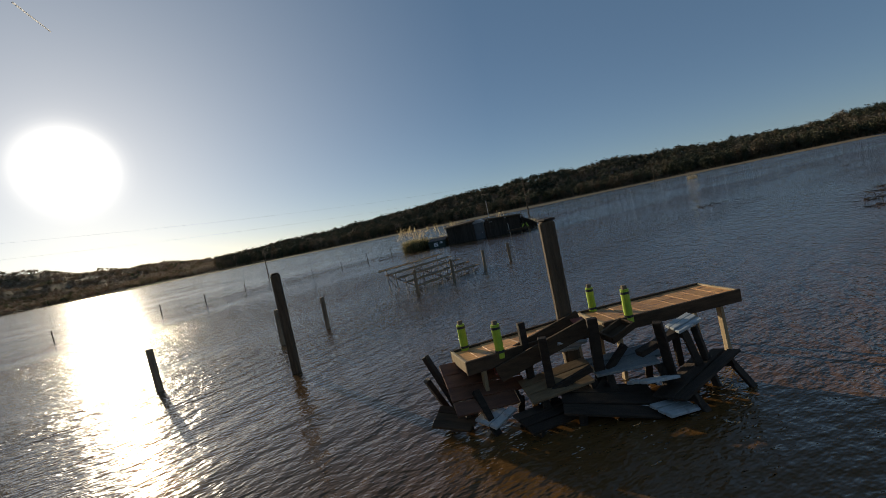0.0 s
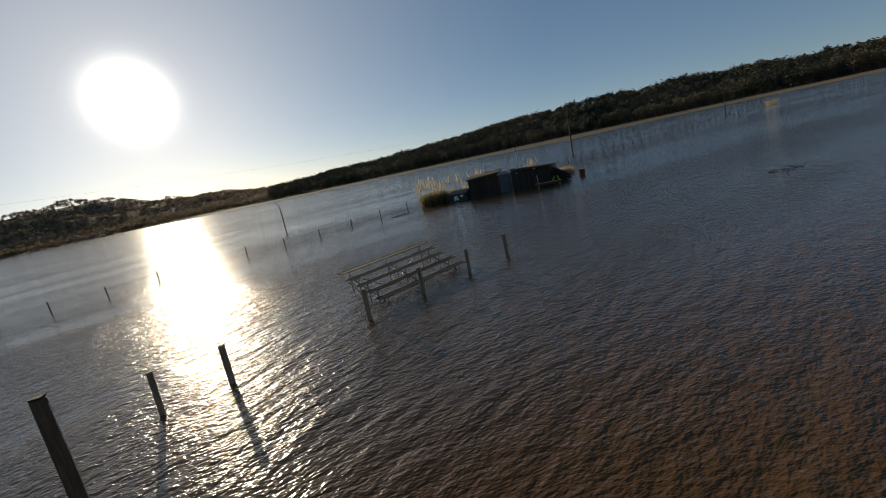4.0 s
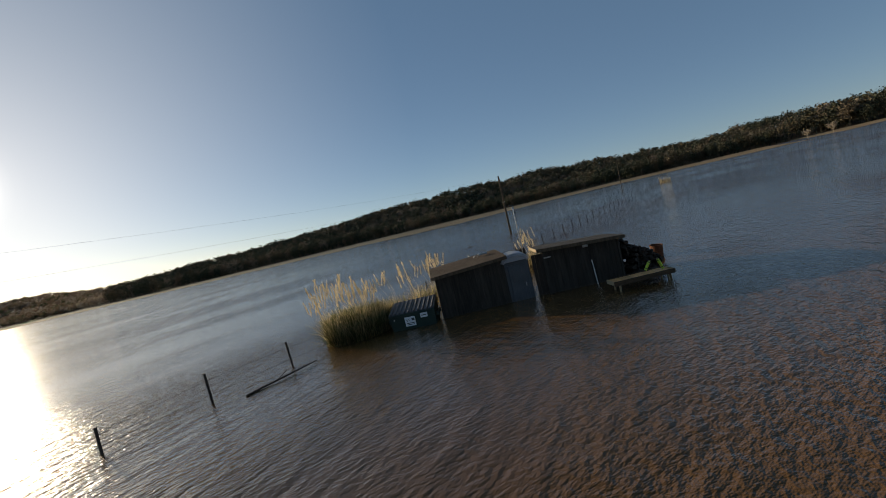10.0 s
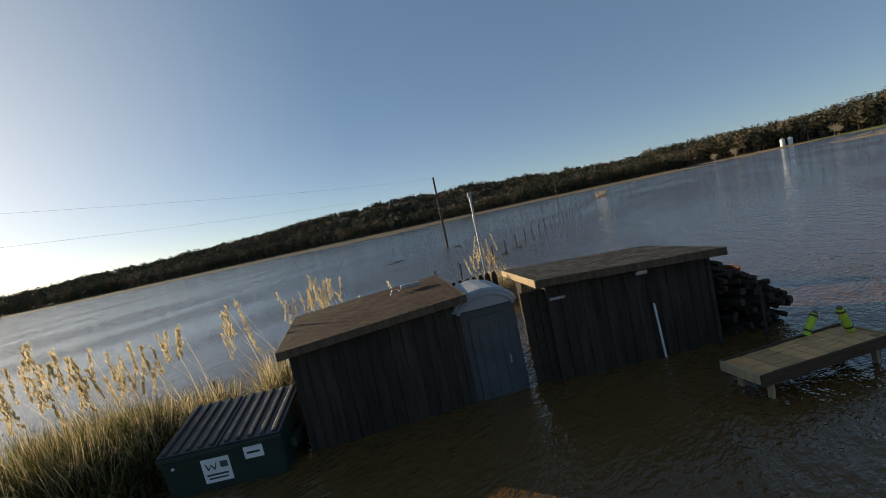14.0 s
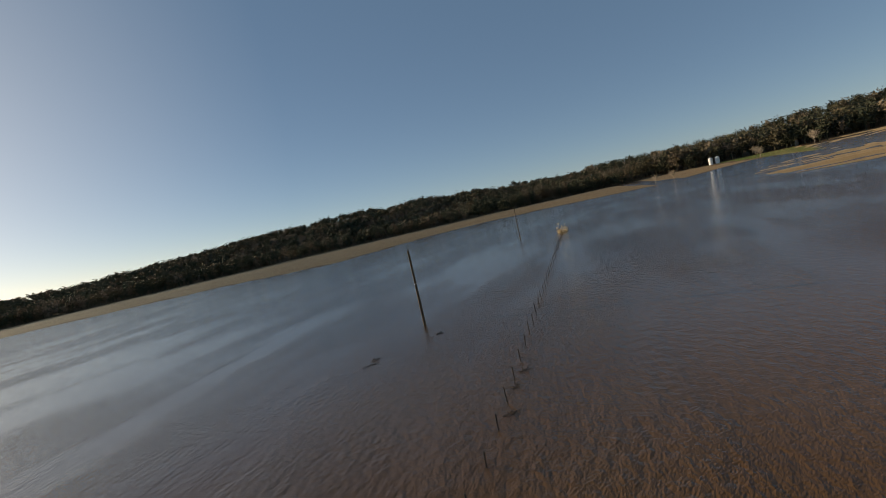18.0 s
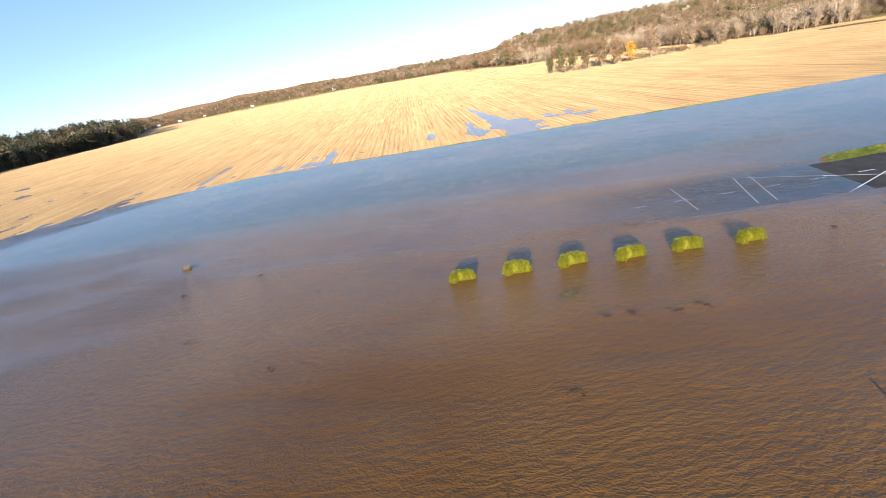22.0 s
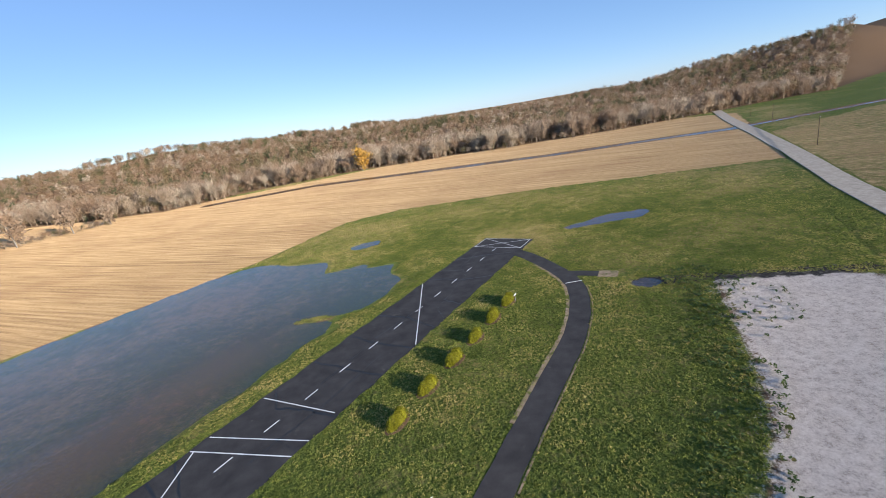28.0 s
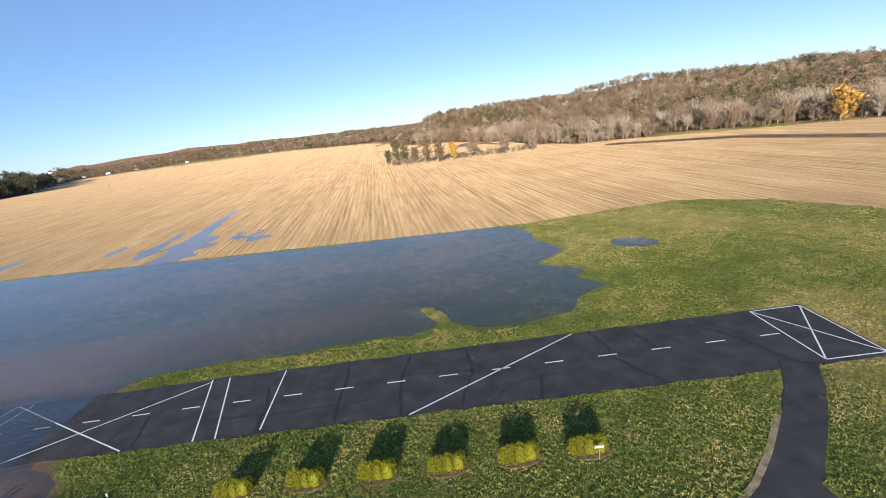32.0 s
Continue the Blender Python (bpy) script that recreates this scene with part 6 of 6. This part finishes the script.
def crown_kit(quads, seed, bare=False, size=0.085):
    """Triangles of one tree of height 1: vertices (n, 3, 3) with a crown of loose clumps round limbs."""
    g = np.random.default_rng(seed)
    tris = []
    hubs = g.normal(0, 1, (9, 3))
    hubs /= np.linalg.norm(hubs, axis=1)[:, None]
    hubs = hubs * np.array([0.22, 0.22, 0.34]) * g.uniform(0.45, 1.0, (9, 1)) + (0, 0, 0.55)
    for k in range(3):
        a = k * 2.094
        b = a + 2.094
        tris.append([(0.022 * math.cos(a), 0.022 * math.sin(a), -0.06), (0.022 * math.cos(b), 0.022 * math.sin(b), -0.06), (0.0, 0.0, 0.75)])
    for h in hubs:
        o = np.array([0.007, 0.005, 0])
        s = np.array([0, 0, g.uniform(0.25, 0.5)])
        tris.append([s - o, s + o, h + (h - (0, 0, 0.6)) * 0.4])
    c = hubs[g.integers(0, 9, quads)] + g.normal(0, 0.085, (quads, 3))
    for p in c:
        if bare:
            d = p - np.array([0, 0, 0.35])
            d = d / np.linalg.norm(d) + g.normal(0, 0.35, 3)
            o = g.normal(0, 0.006, 3)
            d[2] = abs(d[2]) + 0.1
            tris.append([p - d * 0.09 - o, p - d * 0.09 + o, p + d * 0.10])
        else:
            u, w = g.normal(0, 1, 3), g.normal(0, 1, 3)
            u, w = u / np.linalg.norm(u) * size * g.uniform(0.6, 1.3), w / np.linalg.norm(w) * size * g.uniform(0.6, 1.3)
            tris.append([p - u * 0.6, p + u * 0.6, p + w])
            tris.append([p - u * 0.5 + w * 0.3, p + u * 0.7 - w * 0.2, p - w * 0.8])
    return np.array(tris, float)


def plant(name, label, places, heights, tints, material, kits, parent=None, widths=None):
    """Joins the trees at places into one mesh."""
    if not len(places):
        return None
    out, tint = [], []
    for i, (p, h, c) in enumerate(zip(places, heights, tints)):
        k = kits[i % len(kits)]
        a = nprng.uniform(0, 6.283)
        w = (widths[i] if widths is not None else nprng.uniform(0.8, 1.25)) * h
        rot = np.array([[math.cos(a) * w, -math.sin(a) * w, 0], [math.sin(a) * w, math.cos(a) * w, 0], [0, 0, h]])
        out.append((k.reshape(-1, 3) @ rot.T + p).astype(np.float32))
        tint.append(np.full(len(k) * 3, c, np.float32))
    v, tint = np.concatenate(out), np.concatenate(tint)
    n = len(v) // 3
    me = bpy.data.meshes.new(name)
    me.vertices.add(len(v))
    me.vertices.foreach_set("co", v.ravel())
    me.loops.add(len(v))
    me.loops.foreach_set("vertex_index", np.arange(len(v), dtype=np.int32))
    me.polygons.add(n)
    me.polygons.foreach_set("loop_start", np.arange(n, dtype=np.int32) * 3)
    me.update(calc_edges=True)
    me.attributes.new("tint", "FLOAT", "POINT").data.foreach_set("value", tint)
    me.materials.append(material)
    ob = new(name, me)
    if parent:
        ob.parent = parent
    elif label:
        tagged(ob, label, "woods", kind="stuff")
    return ob


KIT_FULL = [crown_kit(230, s, size=0.046) for s in range(6)]
KIT_MID = [crown_kit(110, 20 + s, size=0.068) for s in range(6)]
KIT_FAR = [crown_kit(60, 40 + s, size=0.10) for s in range(5)]
KIT_BARE = [crown_kit(190, 60 + s, True) for s in range(5)]
KIT_OAK = [crown_kit(150, 70 + s, size=0.066) for s in range(6)]


def scatter(b0, b1, r_in, r_out, spacing):
    """Random places between two bearings, r_in to r_out metres behind the foot of the hills."""
    rad = np.radians
    mid = hill_row((b0 + b1) / 2)[0]
    n = int(abs(b1 - b0) / 57.3 * (mid + r_out / 2) * (r_out - r_in) / spacing ** 2)
    b = nprng.uniform(b0, b1, n)
    r = hill_row(b)[0] + nprng.uniform(r_in, r_out, n) + 5 * np.sin(b * 0.6) + 1.5 * np.sin(b * 5.1)
    x, y = -np.sin(rad(b)) * r, np.cos(rad(b)) * r
    return np.stack([x, y, height(x, y)], 1)


def wood(label, b0, b1, r_in, r_out, spacing, hts, tint, material, kits):
    p = scatter(b0, b1, r_in, r_out, spacing)
    n = len(p)
    t = np.clip(nprng.normal(tint[0], tint[1], n) + 0.25 * ripple(p[:, 0], p[:, 1], 60, 9), 0, 1)
    return plant("woods", label, p, nprng.uniform(*hts, n), t, material, kits, None, nprng.uniform(1.1, 1.5, n) if kits is KIT_FAR else None)


# south and east: autumn hillside behind the stubble
for b0, b1, where in ((-186, -140, "the stubble's far edge"), (122, 174, "the lane")):
    wood("bare grey trees along " + where, b0, b1, -4, 44, 5.0, (6, 14.5), (0.84, 0.16), M["autumn"], KIT_BARE)
    wood("brown autumn trees along " + where, b0, b1, 2, 60, 6.2, (7, 14), (0.66, 0.22), M["autumn"], KIT_FULL)
    wood("brown scrub along " + where, b0, b1, -5, 26, 3.4, (2.0, 5), (0.66, 0.28), M["autumn"], KIT_MID)
    wood("rust and green wooded hillside beyond " + where, b0, b1, 55, 440 if b0 < 0 else 640, 7.6 if b0 < 0 else 9.0, (8, 13), (0.52, 0.24), M["autumn"], KIT_MID)
wood("hazy wooded ridge far down the valley", -140, -97, 0, 700, 18, (9, 16), (0.5, 0.2), M["autumn"], KIT_FAR)
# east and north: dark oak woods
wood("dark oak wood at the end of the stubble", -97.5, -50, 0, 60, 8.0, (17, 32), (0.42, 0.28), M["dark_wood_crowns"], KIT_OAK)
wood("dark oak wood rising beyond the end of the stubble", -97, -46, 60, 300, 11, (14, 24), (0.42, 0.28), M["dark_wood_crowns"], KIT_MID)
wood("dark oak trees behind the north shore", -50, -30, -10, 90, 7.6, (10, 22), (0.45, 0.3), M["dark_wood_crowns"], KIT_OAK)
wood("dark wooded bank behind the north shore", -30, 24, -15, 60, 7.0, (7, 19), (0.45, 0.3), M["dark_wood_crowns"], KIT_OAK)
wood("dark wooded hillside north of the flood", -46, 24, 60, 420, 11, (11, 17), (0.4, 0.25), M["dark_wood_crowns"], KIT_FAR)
# paler autumn crowns here stand in for haze over the backlit hills
wood("dim wooded hills below the sun", 24, 62, 0, 800, 11.5, (9, 14), (0.6, 0.25), M["autumn"], KIT_FAR)


def lone_tree(x, y, h, tint, material, kit, label, width=1.0):
    z = float(height(np.array([x]), np.array([y]))[0])
    t = thing("tree", label, "tree", pose(x, y, z), "")
    r = random.Random(int(x * 7 + y))
    bm = bmesh.new()
    rod((0, 0, -0.3), (0.02 * h, 0.01 * h, h * 0.55), h * 0.022, h * 0.010, 8, bm)
    part("trunk", bm, M["bark"], t)
    for k in range(5):
        a = r.uniform(0, 6.28)
        q = h * r.uniform(0.28, 0.5)
        part("limb", rod((0.015 * h, 0.01 * h, q), (0.2 * h * math.cos(a) * width, 0.2 * h * math.sin(a) * width, q + h * r.uniform(0.15, 0.3)), h * 0.010, h * 0.003, 6), M["bark"], t)
    plant("crown", "", np.zeros((1, 3)), [h], [tint], material, [kit], t, [width])


BIG = [crown_kit(520, 90 + s, size=0.06) for s in range(3)]
lone_tree(-39.2, -272.9, 16, 0.6, M["gold_crown"], BIG[0], "golden autumn maple at the field edge", 1.15)
GROVE = [(172, -207), (164, -209), (155, -207), (147, -208), (137, -206), (131, -210), (124, -215), (116, -221), (100, -233), (88, -242)]
for k, (x, y) in enumerate(GROVE):
    lone_tree(x, y, 10.5 + 6.5 * ((k * 37) % 10) / 10, 0.1 + 0.08 * k, M["autumn"] if k != 6 else M["gold_crown"], BIG[k % 3], "thin autumn tree in a hedgerow across the stubble", 0.9)
for x, y, h in ((560, 250, 16), (470, 262, 12), (430, 240, 10), (300, 236, 9), (520, 160, 14), (285, 240, 8)):
    lone_tree(x, y, h, 0.9, M["autumn"], KIT_BARE[0], "bare tree at the edge of the flood", 1.2)
# bushes along the shore in the stubble strip
hp = np.stack([nprng.uniform(85, 160, 90), nprng.uniform(-240, -190, 90), np.zeros(90)], 1)
hp[:, 1] = -196 - (165 - hp[:, 0]) * 0.62 + nprng.normal(0, 2.0, 90)
hp[:, 2] = height(hp[:, 0], hp[:, 1])
plant("hedgerow", "low brown hedgerow crossing the stubble", hp, nprng.uniform(2, 4.5, 90), nprng.uniform(0.2, 0.9, 90), M["autumn"], KIT_FULL)

# broad-leaved weeds along the stony plot
wx, wy = nprng.uniform(-62, -24, 5200), nprng.uniform(-42, 4, 5200)
wd = signed(STONE, wx, wy)
keep = (np.abs(wd + 1.5 + 2.5 * ripple(wx, wy, 5, 12)) < 2.6) & (height(wx, wy) > 0.03) & (nprng.random(5200) < 0.75) | (wd > 0) & (wd < 7) & (wy < -24) & (height(wx, wy) > 0.03) & (nprng.random(5200) < 0.22)
wp_ = np.stack([wx[keep], wy[keep], height(wx[keep], wy[keep])], 1)
M["weed"] = leafy(foliage("weed_leaves", [(0.0, (0.035, 0.07, 0.012)), (0.7, (0.07, 0.11, 0.02)), (1.0, (0.20, 0.17, 0.05))]), 0.3)
plant("weeds", "ragged green weeds along the edge of the stony plot", wp_, nprng.uniform(0.2, 0.5, len(wp_)), nprng.random(len(wp_)), M["weed"], [crown_kit(12, 120 + s, size=0.22) for s in range(3)], None, nprng.uniform(1.6, 2.6, len(wp_)))

# mown turf: short tufts over the grass round the runway and the path
tn = 420000
tx, ty = nprng.uniform(-125, 16, tn), nprng.uniform(-128, -12, tn)
ts = (tx - RW_O[0]) * RW_U[0] + (ty - RW_O[1]) * RW_U[1]
tz = height(tx, ty)
td = np.abs((tx - RW_O[0]) * RW_N[0] + (ty - RW_O[1]) * RW_N[1])
tl = signed(LAND, tx, ty)
tk = (tz > 0.015) & ((tl > 0) | (isle(tx, ty) > 0.3)) & ((td > 5.35) | (ts > 68)) & (nprng.random(tn) < np.clip(1.6 - np.hypot(tx + 30, ty + 42) / 62, 0, 1)) & (away(TAXI, tx, ty) > 1.45) & (signed(PASTURE, tx, ty) < -5) & (away(TRENCHES[0][0], tx, ty) > 4) & (signed(STONE, tx, ty) < -0.3) & (signed(FIELD, tx, ty) < -0.5) & (away([(-44.0, -51.4), (-47.1, -48.8), (-50.6, -45.6)], tx, ty) > 1.25)
tp = np.stack([tx[tk], ty[tk], tz[tk]], 1)
kits = []
for k in range(6):
    tri = []
    for q in range(4):
        a, o, lean = nprng.uniform(0, 6.283), nprng.normal(0, 0.5, 2), nprng.normal(0, 0.5, 2)
        tri.append([(o[0] - 0.32 * math.cos(a), o[1] - 0.32 * math.sin(a), -0.1), (o[0] + 0.32 * math.cos(a), o[1] + 0.32 * math.sin(a), -0.1), (o[0] + lean[0], o[1] + lean[1], 1.0)])
    kits.append(np.array(tri))
M["turf"] = leafy(foliage("turf_blades", [(0.0, (0.08, 0.12, 0.016)), (0.45, (0.21, 0.24, 0.045)), (0.7, (0.40, 0.34, 0.11)), (1.0, (0.60, 0.47, 0.23))]), 0.35)
tt = np.clip(0.41 + 0.15 * np.clip(1 - np.abs(signed(FIELD, tp[:, 0], tp[:, 1]) + 14) / 22, 0, 1) + 0.17 * ripple(tp[:, 0], tp[:, 1], 6, 21) + 0.2 * ripple(tp[:, 0], tp[:, 1], 1.7, 22) + 0.4 * np.clip(1 - np.hypot(tp[:, 0] + 47, tp[:, 1] + 74) / 12, 0, 1) + nprng.normal(0, 0.12, len(tp)), 0, 1)
plant("grass", "short mown grass with dry tufts round the runway", tp, nprng.uniform(0.06, 0.15, len(tp)), tt, M["turf"], kits, None, nprng.uniform(1.0, 1.8, len(tp)))
